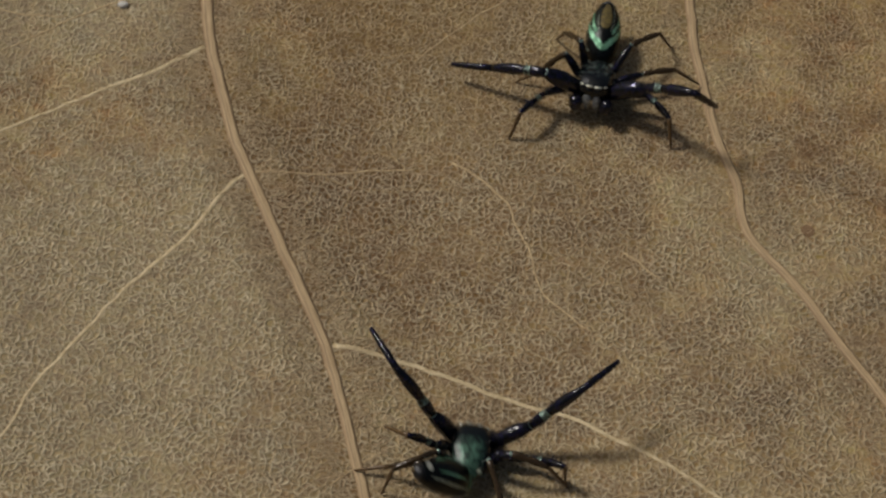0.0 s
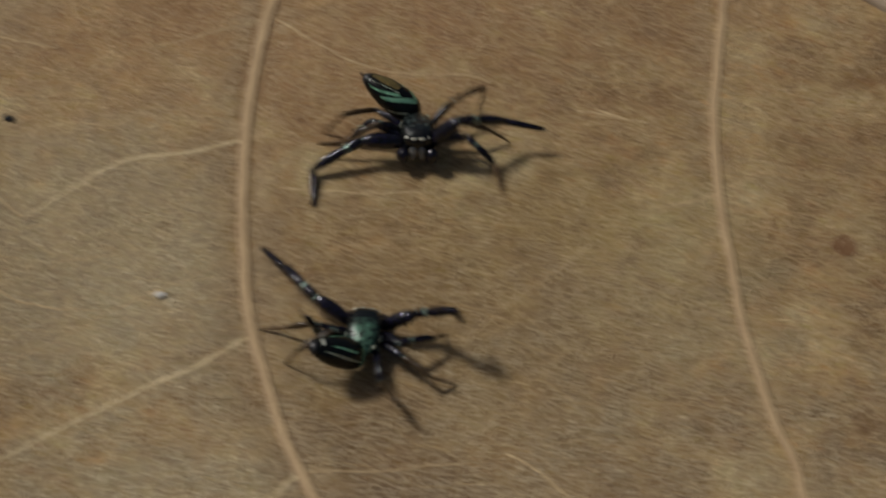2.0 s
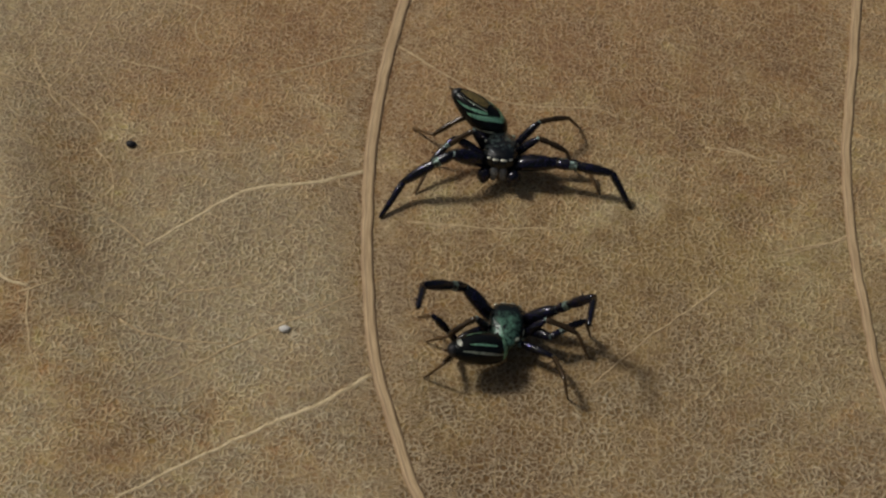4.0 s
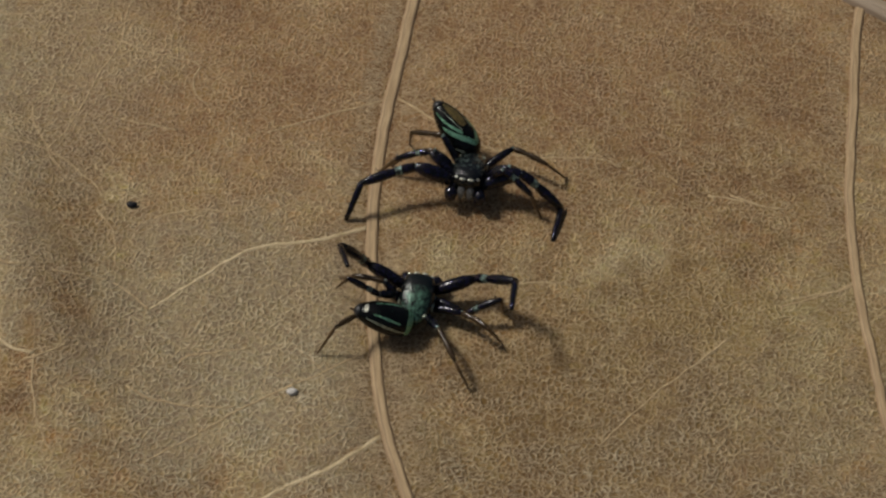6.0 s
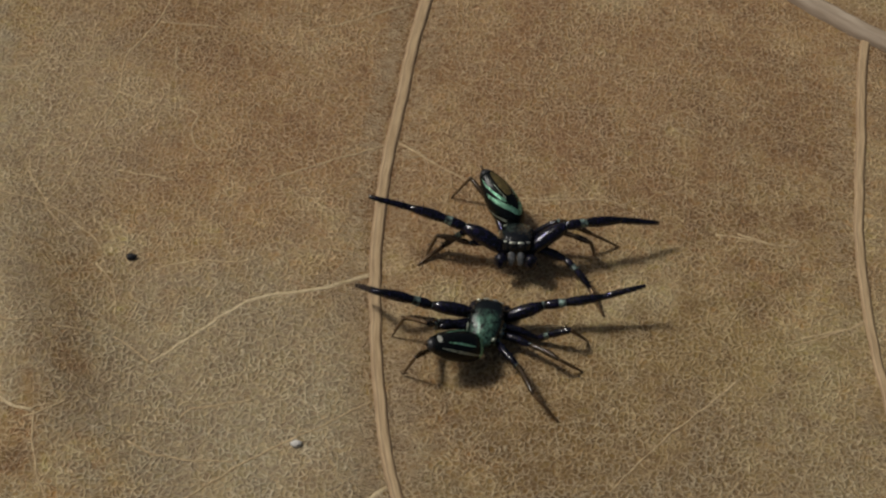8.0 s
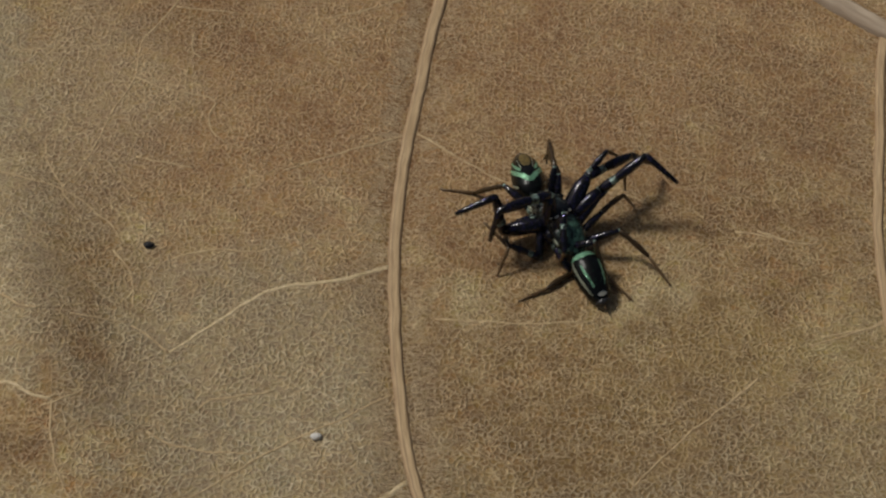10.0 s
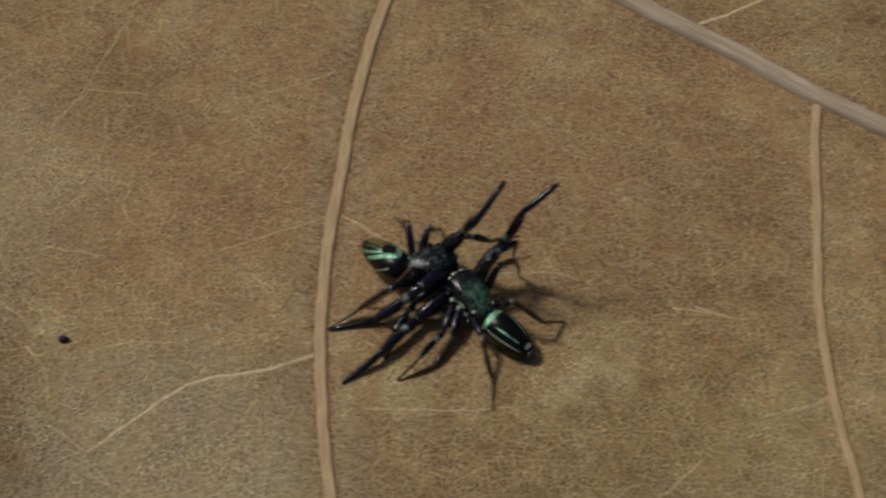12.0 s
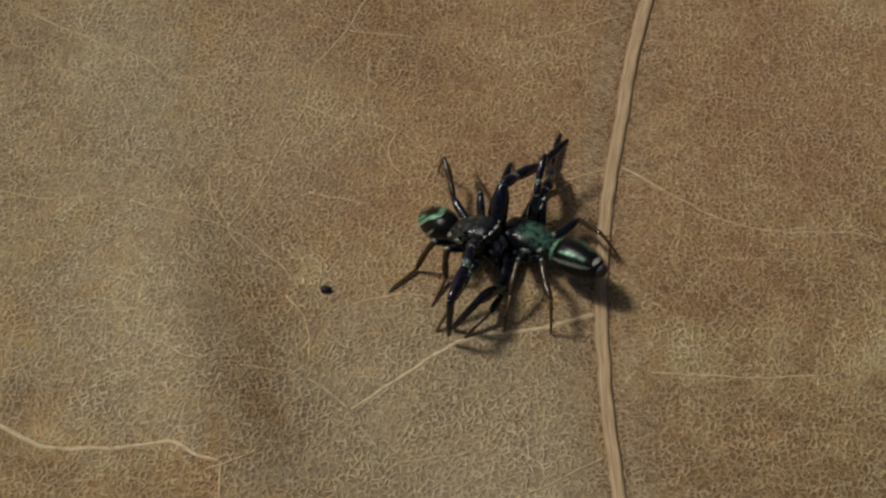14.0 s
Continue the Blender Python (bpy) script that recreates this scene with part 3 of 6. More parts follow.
def build_leaf():
    xs = [-112 + 2.0 * i for i in range(40)] + [-32 + 0.5 * i for i in range(136)] + [36.5 + 2.0 * i for i in range(46)]
    ys = [-102 + 2.0 * i for i in range(32)] + [-38 + 0.5 * i for i in range(130)] + [28 + 2.0 * i for i in range(46)]
    bm = bmesh.new()
    grid = [[bm.verts.new((x, y, leaf_z(x, y))) for x in xs] for y in ys]
    for j in range(len(ys) - 1):
        for i in range(len(xs) - 1):
            if inside_leaf(0.5 * (xs[i] + xs[i + 1]), 0.5 * (ys[j] + ys[j + 1])):
                bm.faces.new((grid[j][i], grid[j][i + 1], grid[j + 1][i + 1], grid[j + 1][i]))
    for v in [v for v in bm.verts if not v.link_faces]:
        bm.verts.remove(v)
    leaf = part("dry_leaf", bm, leaf_felt)
    thick = leaf.modifiers.new("thickness", "SOLIDIFY")
    thick.thickness, thick.offset = 0.25 * MM, -1
    tagged(leaf, "large brown dead leaf with felted surface and pale veins lying flat", "leaf")
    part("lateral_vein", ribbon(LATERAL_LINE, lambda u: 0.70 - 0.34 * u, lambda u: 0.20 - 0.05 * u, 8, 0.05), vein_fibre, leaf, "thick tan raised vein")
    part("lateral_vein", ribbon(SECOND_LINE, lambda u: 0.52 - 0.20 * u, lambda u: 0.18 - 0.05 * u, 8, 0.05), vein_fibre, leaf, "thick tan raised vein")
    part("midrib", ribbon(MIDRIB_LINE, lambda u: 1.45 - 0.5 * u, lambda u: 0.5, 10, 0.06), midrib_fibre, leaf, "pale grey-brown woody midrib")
    for points in VEINLETS:
        line = spline(points, 0.25)
        wide = 0.20 if points[0] in STRONG else 0.095
        part("veinlet", ribbon(line, lambda u: wide * (1.1 - 0.5 * u) + 0.02, lambda u: 0.055, 4, 0.10, 0.02), thin_fibre if points[0] in STRONG else faint_fibre, leaf, "thin yellowish branching vein")
    for x, y, r, seed in ((24.18, -4.61, 0.60, 2), (23.98, -18.60, 0.28, 7)):
        bm = bmesh.new()
        bmesh.ops.create_circle(bm, cap_ends=True, segments=28, radius=r)
        bmesh.ops.poke(bm, faces=bm.faces)
        for v in bm.verts:
            v.co *= 1 + 0.25 * noise.noise(v.co * 1.5 + Vector((seed, 0, 0)))
            v.co += Vector((x, y, 0))
            v.co.z = leaf_z(v.co.x, v.co.y) + 0.02
        part("rust_spot", bm, rust_felt if seed == 2 else faint_rust, leaf, "small round rust-brown stain")
    build_felt(leaf)
    return leaf


def build_felt(leaf):
    """Short pale hairs: a loose felt all over, and combs along both sides of the thick veins."""
    rng = np.random.default_rng(5)
    roots = []
    for x, y in rng.uniform((-30, -37), (34, 26), (52000, 2)):
        roots.append((x, y, rng.uniform(0, 2 * math.pi), rng.uniform(0.18, 0.45), 0.10))
    for line, half, count in ((LATERAL_LINE, 0.30, 5200), (SECOND_LINE, 0.26, 2000), (MIDRIB_LINE, 0.6, 1200)):
        for i, side in zip(rng.integers(1, len(line) - 1, count), rng.choice((-1, 1), count)):
            t = (line[i + 1] - line[i - 1]).normalized()
            p = line[i] + t * rng.uniform(-0.25, 0.25)
            across = math.atan2(t.x * side, -t.y * side)
            out = half + 0.16 + rng.uniform(0.0, 0.9) ** 1.5 * 0.9
            roots.append((p.x - t.y * side * out, p.y + t.x * side * out, across + rng.normal(0, 0.35), rng.uniform(0.35, 0.85), 0.12))
    verts, faces = [], []
    for x, y, a, length, rise in roots:
        z, turn, w = leaf_z(x, y), rng.normal(0, 0.7), 0.012
        px, py = x, y
        base = len(verts)
        for k, up in enumerate((0.0, 0.6, 1.0)):
            b = a + turn * k
            sx, sy = -math.sin(b) * w * (1 - 0.35 * k), math.cos(b) * w * (1 - 0.35 * k)
            h = z + 0.005 + rise * up * length
            verts += [((px + sx) * MM, (py + sy) * MM, h * MM), ((px - sx) * MM, (py - sy) * MM, (h + 0.006) * MM)]
            px, py = px + math.cos(b) * length * 0.5, py + math.sin(b) * length * 0.5
        faces += [(base, base + 1, base + 3, base + 2), (base + 2, base + 3, base + 5, base + 4)]
    me = bpy.data.meshes.new("leaf_hairs")
    me.from_pydata(verts, [], faces)
    me.materials.append(felt_hair)
    ob = new("leaf_hairs", me)
    ob.parent = leaf
    return tagged(ob, "short pale felted hairs", kind="stuff")


def lump(name, material, x, y, r, label, category, seed, squash=0.6):
    """A small rough grain lying on the leaf."""
    bm = bmesh.new()
    bmesh.ops.create_icosphere(bm, subdivisions=3, radius=r)
    for v in bm.verts:
        k = 1 + 0.35 * noise.noise(v.co / r * 0.9 + Vector((seed, 0, 0))) + 0.12 * noise.noise(v.co / r * 3 + Vector((seed, 5, 0)))
        v.co = Vector((v.co.x * k * 1.2, v.co.y * k * 0.85, v.co.z * k * squash))
    low = min(v.co.z for v in bm.verts)
    for v in bm.verts:
        v.co.z -= low
    ob = part(name, bm, material)
    ob.location = (x * MM, y * MM, (leaf_z(x, y) - 0.02) * MM)
    return tagged(ob, label, category)


# ---- spiders ----
def loft(rings, sides=16, cap=True):
    """A skin over rings: y, centre x, centre z, half-width, height above, depth below."""
    bm = bmesh.new()
    rows = []
    for y, cx, cz, w, up, down in rings:
        row = []
        for k in range(sides):
            a = 2 * math.pi * k / sides
            s, c = math.sin(a), math.cos(a)
            row.append(bm.verts.new((cx + w * c, y, cz + (up if s > 0 else down) * s)))
        rows.append(row)
    for a, b in zip(rows, rows[1:]):
        for k in range(sides):
            bm.faces.new((a[k], a[(k + 1) % sides], b[(k + 1) % sides], b[k]))
    if cap:
        bm.faces.new(rows[0])
        bm.faces.new(rows[-1])
    return bm


def limb(length, radii, sides=10, bow=0.0, spines=0, seed=0):
    """A leg segment along +y with the given radii along it, bowed upwards, with fine bristles."""
    n = len(radii) - 1
    rings = [(-0.4 * radii[0], 0, 0, radii[0] * 0.55, radii[0] * 0.55, radii[0] * 0.55)]
    for i, r in enumerate(radii):
        u = i / n
        rings.append((length * u, 0, bow * math.sin(math.pi * u), r * 1.05, r * 1.15, r * 1.15))
    rings.append((length + 0.4 * radii[-1], 0, 0, radii[-1] * 0.5, radii[-1] * 0.5, radii[-1] * 0.5))
    bm = loft(rings, sides)
    rng = random.Random(seed)
    for _ in range(spines):
        u, a = rng.uniform(0.1, 0.95), rng.uniform(0, 2 * math.pi)
        r = float(np.interp(u, np.linspace(0, 1, n + 1), radii))
        out = Vector((math.cos(a), 0.35, math.sin(a)))
        root = Vector((0.85 * r * math.cos(a), length * u, bow * math.sin(math.pi * u) + 0.9 * r * math.sin(a)))
        tip = bm.verts.new(root + out * rng.uniform(0.14, 0.30))
        e = 0.018
        base = [bm.verts.new(root + Vector(d)) for d in ((e, 0, 0), (-e, e, 0), (0, -e, e))]
        for i in range(3):
            bm.faces.new((base[i], base[(i + 1) % 3], tip))
    return bm


def ball(radius, centre, squash=(1, 1, 1)):
    bm = bmesh.new()
    bmesh.ops.create_uvsphere(bm, u_segments=16, v_segments=10, radius=radius)
    for v in bm.verts:
        v.co = Vector((v.co.x * squash[0], v.co.y * squash[1], v.co.z * squash[2])) + Vector(centre)
    return bm


ABDOMEN = [(0.12, 0.12, 0.12), (0.04, 0.32, 0.30), (-0.10, 0.51, 0.49), (-0.32, 0.66, 0.63), (-0.65, 0.74, 0.71), (-1.05, 0.75, 0.71),
           (-1.45, 0.70, 0.66), (-1.82, 0.60, 0.55), (-2.12, 0.46, 0.41), (-2.34, 0.31, 0.28), (-2.46, 0.16, 0.15)]


def abdomen_point(y, a, proud):
    """A point of the abdomen's skin at y, a degrees to the side of its back."""
    ys = [-r[0] for r in ABDOMEN]
    w = float(np.interp(-y, ys, [r[1] for r in ABDOMEN])) + proud
    h = float(np.interp(-y, ys, [r[2] for r in ABDOMEN])) + proud
    return Vector((w * math.sin(radians(a)), y, h * math.cos(radians(a))))


def band(y0, y1, a0, a1, cells=(10, 6), slant=0.0):
    """A patch of scales lying on the abdomen between two places along it and two angles round it."""
    bm = bmesh.new()
    rows = []
    for i in range(cells[0] + 1):
        u = i / cells[0]
        thin = math.sin(math.pi * min(1, max(0.0, 0.04 + 0.92 * u))) ** 0.4
        mid, half = 0.5 * (a0 + a1), 0.5 * (a1 - a0) * thin
        rows.append([bm.verts.new(abdomen_point(y0 + (y1 - y0) * u, mid + half * (2 * k / cells[1] - 1) + slant * u, 0.012)) for k in range(cells[1] + 1)])
    for a, b in zip(rows, rows[1:]):
        for k in range(cells[1]):
            bm.faces.new((a[k], a[k + 1], b[k + 1], b[k]))
    return bm


def chevron(y_back, y_flank, a0, a1, width, side):
    """A stripe of scales that runs from the abdomen's back, at angle a0, slanting rearwards down its flank to a1."""
    bm = bmesh.new()
    rows = []
    for i in range(19):
        u = i / 18
        thin = 0.5 * width * (0.25 + 0.75 * math.sin(math.pi * (0.06 + 0.88 * u)) ** 0.5) * (1 + 0.10 * math.sin(9 * u))
        y = y_back + (y_flank - y_back) * u ** 1.35
        rows.append([bm.verts.new(abdomen_point(y + thin * k, side * (a0 + (a1 - a0) * u), 0.012)) for k in (1, 0.5, 0, -0.5, -1)])
    for a, b in zip(rows, rows[1:]):
        for k in range(4):
            bm.faces.new((a[k], a[k + 1], b[k + 1], b[k]))
    return bm


# hip in the body's space, lengths of femur, tibia and foot, and their thickness
LEGS = [((0.60, 0.66, -0.26), (1.90, 2.55, 1.85), 1.0), ((0.66, 0.28, -0.32), (1.60, 1.70, 1.40), 0.68),
        ((0.66, -0.16, -0.34), (1.45, 1.45, 1.40), 0.58), ((0.55, -0.56, -0.32), (1.70, 1.75, 1.60), 0.56)]


SHIELD_Y = (-1.20, -1.08, -0.86, -0.5, -0.1, 0.35, 0.7, 0.95, 1.06, 1.12)
SHIELD_SIZE = ((0.20, 0.10), (0.40, 0.18), (0.60, 0.32), (0.77, 0.47), (0.84, 0.56), (0.82, 0.60), (0.76, 0.58), (0.68, 0.50), (0.59, 0.40), (0.40, 0.24))


def build_spider(label, brassy):
    """One jumping spider, facing +y, its origin in the middle of its front body. Returns it with its abdomen and legs."""
    spider = tagged(new("jumping_spider"), label, "spider", "fighting spiders")
    shield = loft([(-1.20, 0, -0.06, 0.20, 0.10, 0.18), (-1.08, 0, 0, 0.40, 0.18, 0.32), (-0.86, 0, 0, 0.60, 0.32, 0.42), (-0.5, 0, 0, 0.77, 0.47, 0.47),
                   (-0.1, 0, 0, 0.84, 0.56, 0.49), (0.35, 0, 0, 0.82, 0.60, 0.49), (0.7, 0, 0, 0.76, 0.58, 0.48), (0.95, 0, 0, 0.68, 0.50, 0.44),
                   (1.06, 0, 0, 0.59, 0.40, 0.38), (1.12, 0, 0, 0.40, 0.24, 0.26)], 28)
    for v in shield.verts:
        # boxy head: flat top, upright flanks, softly rounded edges
        x, y, z = v.co
        if z > 0.02 and y < 1.1:
            ring = [abs(y - r) for r in SHIELD_Y]
            w, up = SHIELD_SIZE[ring.index(min(ring))]
            c, h = min(1.0, abs(x) / w), min(1.0, z / up)
            fullness = smoothstep(-0.7, -0.1, y)
            v.co.x = x * (1 - fullness) + fullness * math.copysign(w * c ** 0.62, x)
            v.co.z = (z * (1 - fullness) + fullness * up * h ** 0.62) * (1 - 0.06 * fullness)
    shield = part("carapace", shield, dark_shield_skin if brassy else shield_skin, spider, "glossy black carapace" if brassy else "black carapace with metallic green back")
    shield.scale.x = 0.91
    for x, y, z, r in ((0.20, 1.03, 0.08, 0.19), (0.49, 0.93, 0.14, 0.115), (0.69, 0.18, 0.50, 0.10), (0.66, 0.55, 0.47, 0.05)):
        for side in (-1, 1):
            part("eye", ball(r, (side * x, y, z)), eye_glass, shield, "glossy black eye")
    for x, y, z, w in ((0.20, 1.09, 0.30, 0.14), (0.50, 1.0, 0.31, 0.11)):
        for side in (-1, 1):
            part("brow", ball(w, (side * x, y, z), (1.25, 0.55, 0.38)), brow_scales, shield, "silvery scale tuft over an eye")
    for side in (-1, 1):
        part("cheek", ball(0.10, (side * 0.40, 1.0, -0.10), (0.5, 0.5, 1.6)), face_hair, shield, "grey hair tuft beside an eye")
        part("hair_patch", ball(0.16, (side * 0.78, -0.22, 0.06), (0.45, 1.9, 0.8)), pale_scales, shield, "pale hairs along the flank")
        part("hair_patch", ball(0.13, (side * 0.50, -0.84, 0.13), (1.3, 0.9, 0.6)), pale_scales, shield, "pale hairs at the rear corner")
        part("chelicera", loft([(0, side * 0.19, -0.10, 0.09, 0.09, 0.09), (0.09, side * 0.19, -0.18, 0.17, 0.17, 0.17), (0.24, side * 0.20, -0.40, 0.16, 0.17, 0.19),
                                (0.26, side * 0.21, -0.68, 0.10, 0.09, 0.10)], 12), face_hair, spider, "grey haired jaw").location = Vector((0, 0.96, -0.02)) * MM
        palp = part("pedipalp", limb(0.74, (0.14, 0.22, 0.30, 0.26, 0.14), 12, 0.12, 16, 3), black_skin, spider, "short black feeler beside the jaws")
        palp.matrix_basis = pose(side * 0.52 * MM, 0.86 * MM, -0.28 * MM, -50, 0, -side * 22)
    part("sternum", loft([(-0.86, 0, -0.42, 0.2, 0.08, 0.1), (-0.35, 0, -0.42, 0.44, 0.1, 0.15), (0.25, 0, -0.42, 0.47, 0.1, 0.14), (0.75, 0, -0.38, 0.3, 0.1, 0.1)], 12), belly_skin, spider)
    part("pedicel", loft([(-1.35, 0, -0.10, 0.13, 0.12, 0.12), (-1.05, 0, -0.10, 0.15, 0.14, 0.14)], 10), belly_skin, spider)
    belly = part("abdomen", loft([(y, 0, 0, w, h, h * 0.9) for y, w, h in ABDOMEN], 24), belly_skin, spider, "black tapering abdomen with green stripes")
    if brassy:
        # two bright stripes slanting down each flank, a pale line under them, and a brassy saddle
        for side in (-1, 1):
            part("stripe", chevron(-0.36, -1.46, 0, 76, 0.34, side), bright_scales, belly, "slanting metallic green stripe")
            part("stripe", chevron(-0.98, -2.10, 24, 72, 0.27, side), bright_scales, belly, "slanting metallic green stripe")
            part("stripe", chevron(-0.30, -1.00, 62, 104, 0.14, side), pale_scales, belly, "thin pale stripe")
            part("stripe", chevron(-1.05, -2.12, 20, 36, 0.16, side), pale_scales, belly, "thin pale stripe")
        part("stripe", band(-1.12, -2.24, -21, 21, (8, 8)), gold_scales, belly, "brassy brown saddle")
    else:
        part("stripe", band(-0.06, -0.34, -105, 105, (6, 24)), bright_scales, belly, "bright green band round the front")
        for side in (-1, 1):
            a, b = sorted((side * 34, side * 42))
            part("stripe", band(-0.60, -1.75, a, b, (12, 3), -side * 12), bright_scales, belly, "thin green line")
            a, b = sorted((side * 65, side * 75))
            part("stripe", band(-0.31, -2.02, a, b, (12, 4), -side * 16), pale_scales, belly, "pale green line along the flank")
        part("stripe", band(-2.00, -2.17, -26, 26, (4, 8)), brow_scales, belly, "whitish spot before the tip")
    part("tip", loft([(-2.50, 0, 0, 0.10, 0.10, 0.10), (-2.41, 0, 0, 0.24, 0.22, 0.20), (-2.28, 0, 0, 0.37, 0.335, 0.30)], 16), face_skin, belly, "dark grey abdomen tip")
    belly.scale = (1.0, 1.2, 0.98) if brassy else (0.96, 1.04, 0.96)
    part("spinneret", loft([(-2.68, 0, 0, 0.05, 0.05, 0.05), (-2.44, 0, 0, 0.07, 0.07, 0.06)], 8), brown_skin, belly)
    legs = []
    for side in (-1, 1):
        for n, (hip, spans, k) in enumerate(LEGS):
            a, b, c = spans
            stout = k * (1.14 if brassy and n == 0 else 1.0)
            femur = part("leg", limb(a, [r * stout for r in (0.20, 0.27, 0.29, 0.27, 0.17)], 12, 0.06, 10, n), black_skin, spider, "shiny black leg")
            tibia = part("tibia", limb(b, [r * k for r in (0.17, 0.21, 0.20, 0.165, 0.205, 0.215, 0.20, 0.17, 0.13)], 12, 0.05, 12, n + 9), black_skin if n < 2 else dark_brown_skin, femur)
            if n < 2:
                # pale scales where the short knee piece meets the shin
                tibia.data.materials.append(mint_scales)
                for f in tibia.data.polygons:
                    if 0.30 * b * MM < f.center.y < 0.42 * b * MM and f.area > 1e-9:
                        f.material_index = 1
            foot = part("foot", limb(c, [r * k for r in ((0.14, 0.14, 0.13, 0.115, 0.085) if n == 0 else (0.13, 0.125, 0.105, 0.085, 0.06))], 8, 0.0, 12, n + 19), brown_skin if n > 0 else black_skin, femur)
            part("joint_ring", loft([(a - 0.10, 0, 0, 0.16 * k, 0.17 * k, 0.17 * k), (a - 0.03, 0, 0.01, 0.185 * k, 0.20 * k, 0.19 * k), (a + 0.05, 0, 0, 0.17 * k, 0.19 * k, 0.18 * k)], 12),
                 mint_scales, femur, "pale scaly knee ring")
            part("coxa", ball(0.25 * (0.65 + 0.35 * k), (0, 0.06, 0.02), (0.85, 1.0, 0.85)), mint_scales, femur, "coxa with pale mint scales")
            legs.append((side, n, femur, tibia, foot))
    return {"body": spider, "abdomen": belly, "legs": legs, "keys": []}


# ---- how the spiders move ----
KNEE_SWING = radians(16)


def key(spider, t, centre, turn, tail, *legs):
    """At t: the body's centre (mm) over the leaf, its heading and pitch, where the abdomen points (to its left, up),
    and knee, ankle and toe of the eight legs, the left ones first, front to back."""
    spider["keys"].append((t, np.array([*centre, *turn, *tail], float), np.array(legs, float)))


def between(keys, t):
    """Body and legs at t: the body glides, the feet step and rest."""
    times = [k[0] for k in keys]
    i = max(0, min(len(keys) - 2, sum(s <= t for s in times) - 1))
    (ta, a, fa), (tb, b, fb) = keys[i], keys[i + 1]
    u = (t - ta) / (tb - ta)
    before, after = keys[max(0, i - 1)], keys[min(len(keys) - 1, i + 2)]
    ma = (b - before[1]) / (tb - before[0]) * (tb - ta)
    mb = (after[1] - a) / (after[0] - ta) * (tb - ta)
    ma, mb = (np.clip(m, -3 * abs(b - a), 3 * abs(b - a)) for m in (ma, mb))
    body = (2 * u ** 3 - 3 * u * u + 1) * a + (u ** 3 - 2 * u * u + u) * ma + (3 * u * u - 2 * u ** 3) * b + (u ** 3 - u * u) * mb
    s = smoothstep(0.08, 0.92, u)
    legs = fa + (fb - fa) * s
    moved = np.hypot(*(fb - fa)[:, 6:8].T)
    arc = np.where((fa[:, 8] < 0.4) & (fb[:, 8] < 0.4), np.minimum(0.5, 0.3 * moved) * math.sin(math.pi * s), 0)
    legs[:, 8] += arc
    legs[:, 5] += arc
    return body, legs


def aim(origin, along, before):
    """A pose whose +y runs along, turned from the pose before by the shortest way."""
    if before is None:
        before = along.to_track_quat("Y", "Z").to_matrix()
    turn = before.col[1].rotation_difference(along).to_matrix()
    return Matrix.Translation(origin) @ (turn @ before).to_4x4()


def bend(hip, knee, ankle, toe, lengths, before):
    """Knee, ankle and toe of a leg of these lengths, as near as it reaches, and which way the knee bends; it swings round slowly."""
    a, b, c = lengths
    line = (ankle - hip).normalized()
    reach = min(max((ankle - hip).length, abs(a - b) + 0.25), 0.995 * (a + b))
    foot = (toe - ankle).normalized()
    ankle = hip + line * reach
    pole = knee - hip
    pole -= line * pole.dot(line)
    pole = pole.normalized() if pole.length > 0.05 else before or (Vector((0, 0, 1)) - line * line.z).normalized()
    if before:
        before = (before - line * before.dot(line)).normalized()
        swing = before.angle(pole)
        if swing > KNEE_SWING:
            side = 1 if before.cross(pole).dot(line) > 0 else -1
            pole = Matrix.Rotation(side * KNEE_SWING, 3, line) @ before
    cos = (a * a + reach * reach - b * b) / (2 * a * reach)
    knee = hip + line * a * cos + pole * a * math.sqrt(max(0.0, 1 - cos * cos))
    toe = ankle + foot * c
    floor = leaf_z(toe.x, toe.y) + 0.03
    if toe.z < floor and ankle.z > floor + 0.05:
        # the foot slides out over the leaf and does not sink into it
        drop, flat = ankle.z - floor, Vector((foot.x, foot.y, 0))
        if drop < c and flat.length > 0.01:
            toe = ankle + flat.normalized() * math.sqrt(c * c - drop * drop) - Vector((0, 0, drop))
    return knee, ankle, toe, pole


def metres(m):
    m = m.copy()
    m.translation *= MM
    return m


def move_spider(spider, step=1 / 30):
    rows, poles, turns = {}, {}, {}
    for i in range(round(14.0 / step) + 1):
        t = min(14.0, i * step)
        (x, y, z, yaw, pitch, side, up), joints = between(spider["keys"], t)
        body = pose(x, y, z + leaf_z(x, y), pitch, 0, yaw)
        inner = body.inverted()
        rows.setdefault("body", []).append((t, metres(body)))
        rows.setdefault("abdomen", []).append((t, metres(pose(0, -1.24, -0.08, -up - pitch, 0, -side))))
        for n, (s, k, femur, tibia, foot) in enumerate(spider["legs"]):
            hip = body @ Vector((s * LEGS[k][0][0], *LEGS[k][0][1:]))
            knee, ankle, tip, poles[n] = bend(hip, *(Vector(joints[n, j:j + 3]) for j in (0, 3, 6)), LEGS[k][1], poles.get(n))
            hip, knee, ankle, tip = (inner @ p for p in (hip, knee, ankle, tip))
            one, two, three = (aim(p, q - p, turns.get((n, m))) for m, (p, q) in enumerate(((hip, knee), (knee, ankle), (ankle, tip))))
            for m, whole in enumerate((one, two, three)):
                turns[n, m] = whole.to_3x3()
            for ob, m in ((femur, one), (tibia, one.inverted() @ two), (foot, one.inverted() @ three)):
                rows.setdefault(ob, []).append((t, metres(m)))
    walk(spider["body"], rows.pop("body"))
    walk(spider["abdomen"], rows.pop("abdomen"))
    for ob, its in rows.items():
        walk(ob, its)


